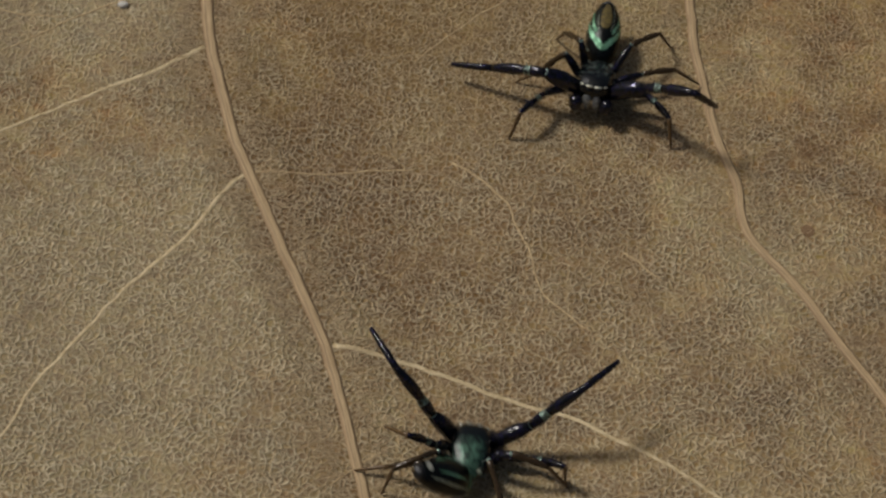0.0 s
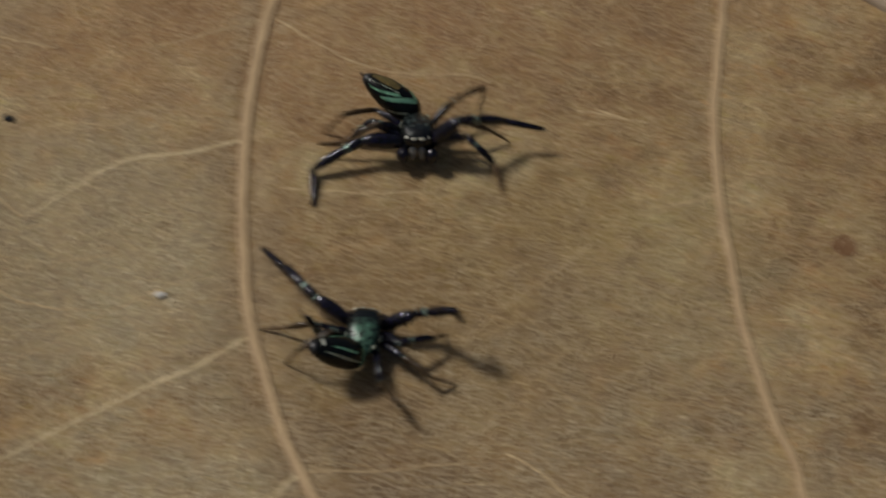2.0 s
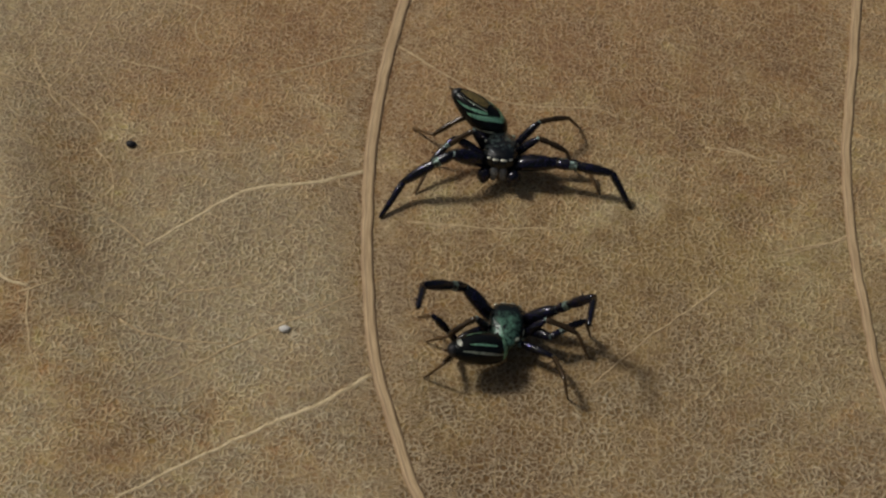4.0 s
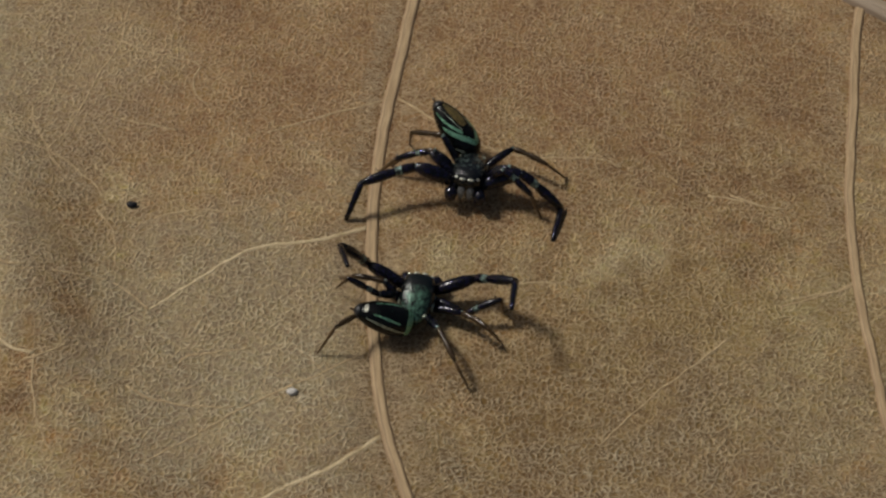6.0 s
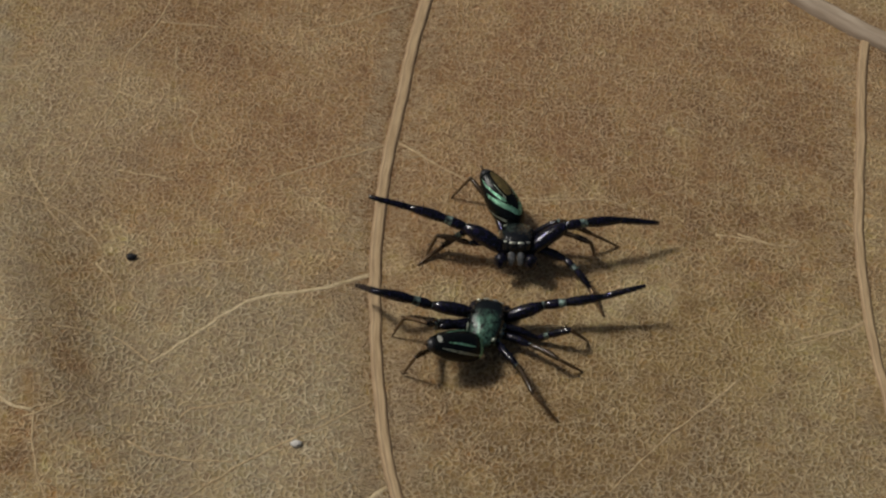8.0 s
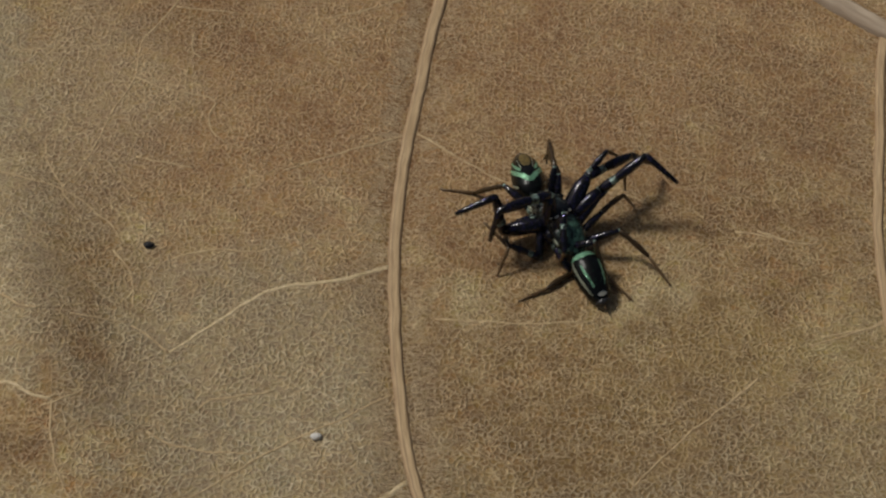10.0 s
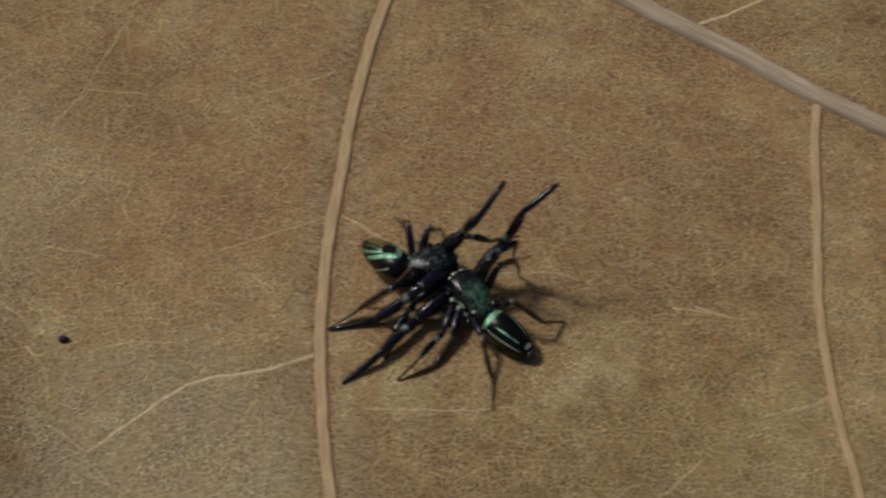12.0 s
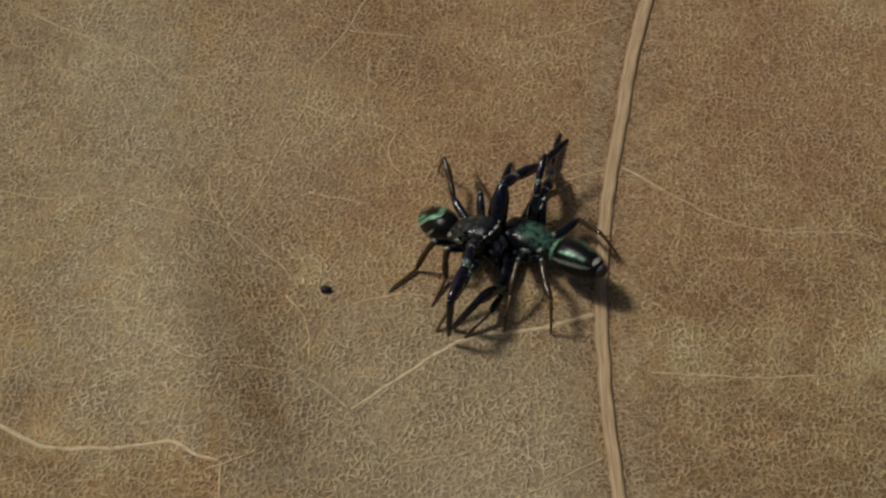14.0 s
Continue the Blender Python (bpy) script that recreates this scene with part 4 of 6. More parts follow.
# ---- the place ----
build_ground()
build_leaf()
lump("dropping", grit, -13.58, 0.44, 0.20, "tiny black grain lying on the leaf", "grain", 1.0)
lump("crumb", chalk, -5.62, -9.18, 0.19, "tiny white crumb lying on the leaf", "crumb", 4.0)
rival = build_spider("black jumping spider with raised striped abdomen and brassy back", True)
challenger = build_spider("black jumping spider with green carapace and long raised front legs", False)


def motions():
    key(rival, 0, (15.03, -12.36, 1.25), (-187.6, 13.2), (-3.4, 13.7),
        (16.99, -13.58, 2.28, 18.83, -14.79, 3.56, 19.96, -14.26, 2.19), (17.23, -12.93, 1.04, 18.13, -14.34, 1.32, 18.35, -14.83, 0.03),
        (17.04, -11.71, 1.14, 18.49, -11.33, 1.04, 19.66, -11.33, 0.21), (16.43, -10.86, 1.84, 17.68, -9.71, 1.41, 18.34, -9.24, 0.03),
        (12.83, -13.21, 2.28, 10.59, -12.38, 1.36, 8.92, -11.86, 0.79), (12.90, -13.32, 1.11, 11.93, -14.70, 1.36, 11.67, -15.01, 0.02),
        (13.62, -11.88, 2.07, 12.76, -11.89, 0.91, 11.67, -11.91, 0.03), (14.24, -11.40, 2.42, 13.58, -10.12, 1.41, 13.34, -9.27, 0.08))
    key(rival, 0.5, (18.13, -11.34, 1.25), (-205.3, 2.3), (-53.4, 21.5),
        (19.98, -12.68, 1.93, 21.56, -13.91, 0.36, 21.57, -15.73, 0.03), (19.95, -11.34, 1.67, 21.49, -11.91, 1.27, 22.11, -12.06, 0.03),
        (19.84, -11.81, 1.85, 21.05, -12.19, 1.14, 21.87, -12.44, 0.03), (19.85, -10.56, 2.20, 21.21, -9.72, 1.50, 21.63, -9.28, 0.02),
        (15.61, -11.65, 1.89, 13.37, -12.85, 1.77, 13.10, -13.40, 0.03), (16.70, -9.89, 1.06, 15.25, -10.75, 0.90, 14.65, -11.71, 0.03),
        (16.50, -10.27, 1.60, 15.27, -9.52, 1.41, 15.46, -9.64, 0.03), (17.65, -9.69, 2.33, 17.30, -8.22, 1.45, 17.14, -7.51, 0.03))
    key(rival, 1, (15.94, -7.96, 1.25), (-204.4, 7.8), (-47.5, 14.7),
        (18.07, -8.65, 1.13, 18.32, -11.09, 1.83, 18.49, -11.40, 0.02), (17.88, -7.90, 1.26, 18.88, -6.99, 0.22, 19.33, -8.29, 0.09),
        (17.38, -8.16, 2.10, 18.64, -8.22, 1.39, 18.99, -8.24, 0.03), (17.90, -7.44, 1.97, 19.04, -7.11, 0.68, 20.18, -8.02, 0.03),
        (13.54, -7.48, 1.73, 11.14, -6.72, 1.31, 10.29, -8.35, 1.08), (14.82, -6.75, 1.93, 13.55, -6.58, 0.82, 12.69, -7.39, 0.03),
        (14.44, -6.54, 1.23, 13.47, -5.47, 1.43, 13.44, -5.43, 0.03), (15.26, -6.31, 2.21, 14.67, -4.87, 1.39, 14.36, -4.10, 0.03))
    key(rival, 1.5, (11.54, -3.43, 1.25), (-188.4, 11), (-54.6, 28.5),
        (13.75, -4.64, 1.82, 15.82, -6.13, 1.72, 16.53, -6.39, 0.03), (13.64, -3.42, 1.51, 15.17, -4.12, 1.31, 15.59, -3.73, 0.03),
        (13.65, -3.41, 1.03, 15.05, -3.39, 1.41, 15.28, -3.39, 0.03), (13.38, -2.33, 1.83, 15.03, -2.29, 1.28, 15.89, -1.81, 0.02),
        (9.33, -3.94, 2.27, 7.08, -5.00, 2.82, 6.23, -6.60, 3.16), (9.42, -3.03, 1.45, 7.99, -2.92, 0.53, 7.98, -4.22, 0.03),
        (9.78, -3.25, 1.80, 8.57, -3.25, 1.00, 7.56, -3.26, 0.03), (10.47, -2.65, 2.43, 9.42, -1.65, 1.49, 9.43, -1.11, -0.01))
    key(rival, 2, (5.03, -0.13, 1.25), (-177.2, 10.8), (-66.7, 17.2),
        (6.84, -0.66, 2.60, 9.01, 0.33, 1.69, 10.82, 0.29, 1.32), (7.30, -0.30, 1.21, 8.56, -1.23, 0.55, 9.00, -2.45, 0.03),
        (6.96, 0.21, 1.54, 8.28, 0.42, 0.99, 9.29, 0.58, 0.03), (6.70, 1.36, 1.63, 8.04, 2.48, 1.62, 7.91, 2.37, 0.03),
        (2.60, -1.06, 1.42, 0.46, -2.03, 0.42, 0.58, -3.83, 0.01), (2.99, 0.02, 1.60, 1.96, -0.04, 0.25, 0.58, -0.12, 0.03),
        (3.35, -0.38, 1.88, 2.15, -0.75, 1.16, 1.37, -0.99, 0.03), (3.06, 1.29, 0.99, 1.60, 0.43, 1.42, 0.82, 0.54, 0.03))
    key(rival, 2.2, (1.56, -0.24, 1.25), (-180.9, 8.3), (-61.4, 25.5),
        (3.89, -0.46, 1.75, 6.02, -1.87, 1.79, 6.45, -2.21, 0.03), (3.79, -0.23, 0.93, 4.87, -1.48, 1.33, 5.33, -1.88, 0.06),
        (3.51, 0.08, 1.51, 4.86, 0.31, 1.04, 5.82, 0.47, 0.03), (2.75, 0.68, 2.40, 4.02, 1.39, 1.44, 4.55, 1.77, -0.00),
        (-0.96, -0.92, 1.14, -3.35, -1.47, 0.43, -4.01, -3.14, -0.01), (-0.55, -0.18, 1.58, -2.01, -0.95, 1.15, -1.56, -1.53, -0.04),
        (-0.14, -0.47, 1.84, -1.30, -0.85, 1.05, -2.05, -1.10, -0.10), (0.22, 0.68, 2.32, -1.18, 1.39, 1.57, -1.13, 1.57, -0.01))
    key(rival, 4.3, (3.50, 0.75, 1.25), (-181.7, 9), (-67.4, 18.8),
        (5.89, 0.26, 1.66, 8.34, -0.45, 1.43, 9.29, -1.21, 0.03), (5.63, 0.83, 1.47, 7.12, 0.52, 0.71, 7.76, -0.52, 0.03),
        (4.79, 0.80, 2.20, 5.97, 0.73, 1.36, 6.41, 0.70, 0.03), (4.83, 1.90, 2.24, 6.05, 2.77, 1.36, 6.66, 3.37, 0.01),
        (1.16, -0.57, 1.57, -1.16, -1.44, 0.94, -2.05, -2.67, -0.12), (1.29, 0.65, 1.38, -0.07, -0.22, 0.83, -0.62, -1.23, 0.02),
        (1.94, 0.76, 2.01, 0.70, 0.60, 1.27, 0.05, 0.51, 0.03), (1.58, 2.05, 1.46, 0.00, 1.65, 0.80, -0.98, 2.65, 0.02))
    key(rival, 4.5, (5.03, 1.08, 1.25), (-172.8, 9.9), (-59.4, 16.8),
        (7.32, 0.84, 2.08, 9.38, -0.65, 1.83, 9.07, -0.90, 0.02), (7.30, 1.00, 1.28, 9.00, 1.02, 1.37, 8.73, 0.73, 0.03),
        (6.29, 1.19, 2.20, 7.45, 1.08, 1.34, 7.94, 1.03, 0.03), (6.22, 2.16, 2.32, 7.54, 2.94, 1.50, 7.49, 3.48, 0.01),
        (3.02, -0.43, 2.01, 0.95, -1.88, 1.69, 0.85, -2.68, 0.03), (2.96, 0.82, 1.64, 1.69, -0.10, 0.91, 1.21, -1.14, 0.03),
        (3.44, 1.01, 2.01, 2.19, 0.89, 1.29, 1.58, 0.84, 0.03), (3.03, 1.68, 1.80, 1.50, 1.95, 1.00, 0.30, 2.36, 0.03))
    key(rival, 5, (5.24, 1.04, 1.25), (-175.8, 10.8), (-63.2, 16.8),
        (7.33, 0.74, 2.32, 9.36, -0.75, 1.84, 9.05, -0.74, 0.02), (7.47, 0.82, 1.38, 9.17, 0.91, 1.24, 8.47, 0.93, 0.03),
        (6.57, 1.07, 2.16, 7.70, 0.87, 1.27, 8.35, 0.76, 0.03), (6.28, 2.10, 2.38, 7.57, 2.96, 1.59, 7.56, 3.05, 0.01),
        (2.86, 0.04, 1.56, 0.82, -1.47, 1.28, 0.89, -2.83, 0.03), (3.26, 0.99, 1.79, 1.82, 0.32, 1.18, 1.10, -0.03, 0.03),
        (3.60, 0.96, 1.96, 2.35, 0.80, 1.23, 1.64, 0.70, 0.03), (3.18, 1.90, 1.58, 1.72, 2.23, 0.67, 0.26, 2.36, 0.03))
    key(rival, 5.5, (1.42, 2.58, 1.25), (-187.2, 4), (-57.1, 30.4),
        (3.73, 2.21, 1.58, 5.71, 1.41, 0.20, 5.22, -0.36, 0.06), (3.20, 1.51, 1.81, 4.62, 0.66, 1.43, 4.58, 0.68, 0.03),
        (3.09, 2.20, 1.86, 4.26, 1.68, 1.19, 4.98, 1.36, 0.03), (3.40, 3.98, 1.30, 4.88, 3.06, 1.30, 5.83, 3.37, 0.04),
        (-1.04, 2.15, 1.71, -3.45, 1.30, 1.49, -4.04, 0.43, -0.03), (-0.40, 3.20, 1.74, -1.93, 3.31, 1.01, -2.69, 3.37, -0.17),
        (-0.59, 3.25, 1.01, -1.94, 3.70, 1.29, -2.07, 3.74, -0.10), (0.02, 3.67, 2.25, -1.32, 4.50, 1.51, -1.30, 4.95, -0.02))
    key(rival, 6, (1.46, 2.50, 1.25), (-187.6, 10.3), (-61.4, 26.9),
        (3.72, 2.09, 1.75, 5.67, 1.42, 0.23, 5.29, -0.38, 0.04), (2.92, 1.69, 2.29, 4.23, 1.10, 1.39, 4.54, 0.96, 0.03),
        (3.22, 2.32, 1.82, 4.45, 2.11, 1.09, 5.35, 1.96, 0.03), (3.39, 3.86, 1.36, 4.94, 3.06, 1.29, 5.92, 3.29, 0.04),
        (-0.97, 2.04, 1.86, -3.37, 1.23, 1.44, -3.99, 0.30, -0.03), (-0.41, 3.08, 1.74, -1.92, 3.19, 0.98, -2.72, 3.26, -0.17),
        (-0.19, 3.03, 1.86, -1.35, 3.43, 1.09, -2.05, 3.67, -0.10), (0.15, 3.64, 2.20, -1.28, 4.37, 1.53, -1.33, 4.79, -0.02))
    key(rival, 6.5, (2.50, 1.66, 1.25), (-184.4, -1.4), (-59.5, 26.5),
        (4.82, 1.40, 1.54, 6.11, -0.30, 2.94, 7.53, -1.45, 3.25), (4.76, 1.29, 1.01, 6.03, 0.16, 1.03, 6.79, -0.46, 0.03),
        (3.82, 1.52, 2.18, 4.87, 1.09, 1.27, 5.47, 0.84, 0.03), (4.09, 2.64, 2.27, 5.65, 2.89, 1.54, 5.90, 3.27, 0.01),
        (0.13, 1.69, 1.51, -2.23, 2.24, 0.72, -3.91, 2.53, -0.01), (0.36, 2.04, 1.29, -1.03, 1.37, 0.53, -2.16, 0.81, -0.10),
        (0.69, 1.77, 1.78, -0.54, 1.65, 1.04, -1.46, 1.55, -0.01), (0.87, 3.54, 0.84, -0.44, 4.55, 1.43, -1.15, 4.63, 0.00))
    key(rival, 7, (3.52, 2.01, 1.25), (-183.3, 16.1), (-59.9, 15.4),
        (5.92, 1.53, 1.63, 7.90, 0.29, 0.62, 7.67, -1.45, 0.03), (5.76, 1.21, 0.99, 6.78, -0.11, 1.32, 7.28, -0.10, 0.02),
        (4.76, 1.78, 2.19, 5.81, 1.31, 1.31, 6.33, 1.09, 0.03), (5.27, 2.89, 1.94, 6.80, 2.81, 1.11, 7.97, 2.94, 0.02),
        (1.14, 1.81, 1.82, -1.07, 0.74, 1.06, -1.19, -0.78, 0.00), (1.41, 1.95, 1.68, 0.13, 1.08, 0.88, -0.57, 0.17, 0.04),
        (1.78, 1.86, 1.81, 0.54, 1.58, 1.10, -0.34, 1.38, 0.03), (1.88, 3.42, 1.67, 1.00, 3.92, 0.23, -0.60, 3.93, 0.04))
    key(rival, 7.5, (3.59, 1.11, 1.25), (-186.1, 4.2), (-55.8, 28.4),
        (6.06, 0.24, 1.14, 8.50, -0.54, 0.75, 9.92, -1.50, 0.04), (5.64, 1.33, 1.46, 6.87, 0.17, 1.37, 7.31, 0.27, 0.04),
        (5.14, 0.95, 2.03, 6.36, 0.64, 1.33, 6.88, 0.51, 0.03), (5.42, 1.94, 2.02, 6.78, 2.56, 1.12, 7.90, 2.85, 0.02),
        (1.06, 0.90, 1.41, -1.49, 0.72, 1.35, -3.25, 0.22, 0.99), (1.50, 1.53, 1.46, 0.09, 0.82, 0.78, -0.95, 0.25, 0.03),
        (2.02, 1.63, 1.98, 0.83, 2.04, 1.26, 0.20, 2.26, 0.03), (2.15, 2.50, 2.06, 1.61, 3.66, 0.86, 0.60, 4.58, 0.03))
    key(rival, 8, (3.40, 1.17, 1.25), (-181.2, 22.5), (-45.6, 18.9),
        (5.52, 1.25, 2.09, 7.98, 1.87, 1.91, 9.68, 2.30, 1.31), (5.61, 0.36, 0.95, 6.66, -0.90, 0.51, 7.23, -2.08, 0.03),
        (5.41, 1.62, 1.30, 6.68, 0.93, 1.39, 6.87, 1.25, 0.04), (5.21, 1.68, 1.89, 6.71, 1.82, 1.01, 7.97, 1.94, 0.03),
        (1.04, 1.13, 1.89, -1.40, 1.74, 2.52, -3.22, 2.01, 2.86), (1.29, 1.32, 1.59, 0.14, 1.36, 0.34, -0.93, 0.51, 0.02),
        (1.29, 1.16, 0.98, -0.10, 1.11, 1.38, -0.47, 1.10, 0.03), (2.29, 3.17, 0.93, 1.31, 4.51, 1.48, 0.64, 4.48, 0.03))
    key(rival, 8.2, (3.00, 0.81, 1.25), (-181.1, 21.4), (-37.1, 13.9),
        (5.43, 0.50, 1.78, 7.92, 0.85, 2.36, 9.41, 1.70, 1.66), (5.25, 0.16, 0.90, 6.59, -0.61, 0.17, 7.14, -1.88, 0.09),
        (4.53, 0.51, 2.00, 5.72, 0.10, 1.28, 6.31, -0.11, 0.03), (4.81, 1.32, 1.89, 6.31, 1.46, 1.01, 7.57, 1.58, 0.03),
        (0.51, 0.46, 1.65, -2.08, 0.55, 1.84, -3.95, 0.41, 1.83), (0.92, 0.10, 1.73, -0.48, -0.23, 0.83, -1.55, -0.49, -0.03),
        (1.26, 0.81, 1.85, 0.02, 0.77, 1.10, -0.87, 0.74, 0.02), (1.40, 2.39, 1.38, 0.24, 3.68, 1.63, 0.20, 3.73, 0.03))
    key(rival, 10.3, (4.03, 3.04, 1.22), (-141.2, 10.6), (20.8, -12),
        (5.50, 3.88, 2.60, 7.59, 5.27, 2.15, 8.66, 6.00, 0.83), (5.26, 3.67, 2.40, 6.40, 4.74, 3.06, 7.07, 5.37, 2.00),
        (4.32, 4.03, 2.21, 3.89, 5.40, 2.04, 3.70, 6.03, 0.80), (4.09, 4.18, 2.45, 3.84, 5.89, 2.20, 3.83, 5.97, 0.60),
        (2.18, 1.59, 0.86, 1.49, 1.39, 3.30, -0.16, 0.90, 2.61), (3.67, 0.88, 0.35, 2.13, 0.62, 1.03, 1.10, 1.42, 1.54),
        (2.39, 1.69, 0.79, 2.19, 0.30, 1.14, 1.80, -0.41, 0.02), (1.88, 3.86, 1.35, 0.66, 4.24, 0.16, -0.99, 4.47, 0.08))
    key(rival, 10.5, (3.98, 4.45, 1.23), (-130.9, 5.3), (-67.1, 29.4),
        (5.72, 5.66, 2.27, 7.77, 5.02, 3.65, 8.28, 3.27, 3.91), (5.16, 5.19, 2.39, 6.34, 6.20, 3.08, 7.02, 6.78, 2.00),
        (4.17, 5.55, 2.22, 3.79, 6.94, 2.10, 3.65, 7.44, 0.80), (3.47, 5.38, 2.48, 3.57, 5.90, 4.15, 3.24, 4.37, 4.48),
        (4.12, 3.48, 2.93, 4.67, 0.99, 2.85, 4.67, 0.96, 1.00), (3.78, 2.26, 0.32, 2.38, 1.65, 1.07, 1.63, 2.48, 0.23),
        (2.31, 3.13, 1.08, 2.15, 1.72, 0.70, 2.23, 0.45, 0.01), (1.71, 4.21, 1.62, 0.66, 4.22, 0.22, -0.98, 4.14, 0.04))
    key(rival, 11, (5.65, 4.24, 1.49), (-91.9, 4.6), (15.1, 6.1),
        (5.97, 6.24, 2.58, 5.80, 8.09, 4.37, 6.14, 9.86, 4.79), (5.69, 5.42, 2.67, 4.91, 6.85, 2.16, 5.07, 6.55, 0.80),
        (5.09, 5.82, 2.17, 4.56, 6.89, 1.35, 4.35, 7.30, 0.03), (4.50, 5.89, 2.27, 3.78, 7.13, 1.27, 4.29, 6.25, 0.03),
        (6.62, 3.05, 3.07, 7.65, 1.13, 1.74, 7.31, 1.76, 0.03), (4.98, 2.39, 1.70, 4.67, 0.81, 1.19, 4.16, 0.19, 0.04),
        (4.18, 2.96, 0.88, 3.45, 1.74, 1.23, 2.80, 1.56, 0.01), (3.84, 4.34, 0.22, 2.20, 3.70, 0.17, 0.59, 3.89, 0.07))
    key(rival, 11.5, (2.74, 3.22, 1.49), (-117.5, 8.5), (-71.6, 35.2),
        (3.66, 4.84, 2.63, 6.01, 4.47, 3.55, 7.07, 3.00, 3.91), (3.45, 3.89, 2.79, 4.20, 5.31, 3.36, 4.36, 5.60, 2.00),
        (2.83, 4.22, 2.53, 2.42, 5.45, 1.87, 2.34, 5.70, 0.50), (2.19, 4.62, 2.61, 1.45, 6.03, 1.88, 1.33, 6.27, 0.30),
        (3.11, 1.85, 3.16, 3.28, -0.48, 2.13, 3.30, -0.75, 0.30), (2.26, 1.33, 2.21, 2.07, 0.45, 0.77, 2.85, -0.48, 0.03),
        (1.59, 2.27, 2.30, 0.59, 1.71, 1.42, 0.47, 1.81, 0.03), (1.34, 1.39, 1.22, 0.60, -0.22, 1.36, -0.14, -0.01, -0.01))
    key(rival, 12, (1.86, 3.88, 1.39), (-66.2, -3.3), (78, -12.7),
        (2.99, 4.29, 2.77, 3.65, 3.32, 5.04, 4.71, 4.38, 6.15), (3.07, 5.06, 1.94, 4.47, 5.55, 1.11, 5.80, 5.99, 1.00),
        (1.73, 5.27, 2.18, 2.04, 6.14, 1.06, 2.36, 7.03, 0.03), (0.86, 5.35, 2.27, 0.60, 6.57, 1.04, 0.35, 7.79, 0.03),
        (1.38, 2.34, 1.68, -0.60, 1.61, 0.25, -2.39, 1.38, -0.13), (1.00, 2.39, 0.68, 0.13, 0.91, 0.23, -0.24, -0.47, -0.03),
        (1.01, 2.96, 2.12, 0.17, 2.74, 0.95, -0.84, 2.48, 0.02), (0.08, 2.40, 1.52, -1.23, 2.08, 0.41, -2.59, 1.41, -0.16))
    key(rival, 12.5, (-0.52, 3.99, 1.63), (-165, 5.6), (1.1, -22.1),
        (1.93, 4.22, 2.27, 4.23, 5.05, 3.28, 6.11, 5.02, 3.47), (0.48, 4.33, 2.83, 1.23, 5.62, 2.01, 1.71, 6.46, 1.00),
        (0.20, 5.55, 1.96, 0.29, 6.57, 0.94, 0.39, 7.63, 0.03), (-0.07, 5.76, 2.52, -0.01, 7.01, 1.29, 0.03, 7.99, 0.03),
        (-1.93, 2.09, 2.62, -2.42, -0.02, 3.98, -2.86, -1.77, 4.35), (-1.50, 2.61, 2.58, -1.96, 1.63, 1.28, -1.78, 2.02, -0.05),
        (-2.12, 4.14, 2.36, -3.02, 4.34, 1.25, -3.02, 4.34, -0.15), (-1.47, 6.00, 0.96, -2.71, 4.86, 1.43, -2.93, 4.77, -0.15))
    key(rival, 13, (-3.30, 2.77, 1.62), (-174.7, 14.2), (-2, -18.1),
        (-0.88, 2.75, 2.07, 1.51, 3.42, 2.89, 3.37, 3.53, 3.19), (-2.13, 2.91, 2.69, -0.87, 4.00, 2.37, -0.64, 4.20, 1.00),
        (-1.22, 2.69, 1.05, 0.12, 2.49, 0.53, 1.42, 2.30, 0.03), (-2.40, 4.73, 1.82, -2.04, 6.03, 0.71, -1.68, 7.37, -0.09),
        (-5.58, 2.22, 2.09, -6.02, 0.03, 3.31, -6.25, -1.77, 2.94), (-4.77, 1.76, 2.44, -5.70, 1.08, 1.19, -6.33, 0.62, 0.03),
        (-4.41, 3.33, 2.36, -5.10, 4.19, 1.42, -5.04, 4.11, 0.03), (-4.93, 3.66, 2.27, -6.08, 4.68, 1.43, -5.33, 4.86, 0.03))
    key(rival, 13.5, (-6.44, 4.32, 1.15), (-210.7, 6.6), (-11.9, -19.7),
        (-4.60, 4.14, 1.67, -2.25, 5.06, 1.33, -0.86, 4.80, 0.14), (-4.62, 4.28, 1.36, -3.23, 4.69, 0.46, -2.01, 4.31, -0.10),
        (-4.94, 3.46, 1.77, -3.89, 2.70, 1.12, -3.36, 2.32, -0.12), (-5.09, 5.81, 1.63, -4.63, 6.79, 0.25, -3.97, 8.23, 0.01),
        (-9.02, 3.62, 1.67, -11.28, 2.44, 1.54, -13.07, 1.92, 1.29), (-8.02, 4.07, 2.18, -9.46, 3.55, 1.44, -10.23, 3.27, 0.30),
        (-7.49, 5.60, 1.84, -8.20, 6.70, 1.20, -8.62, 7.34, 0.03), (-7.62, 5.38, 2.12, -8.92, 6.41, 1.56, -8.46, 6.55, 0.03))
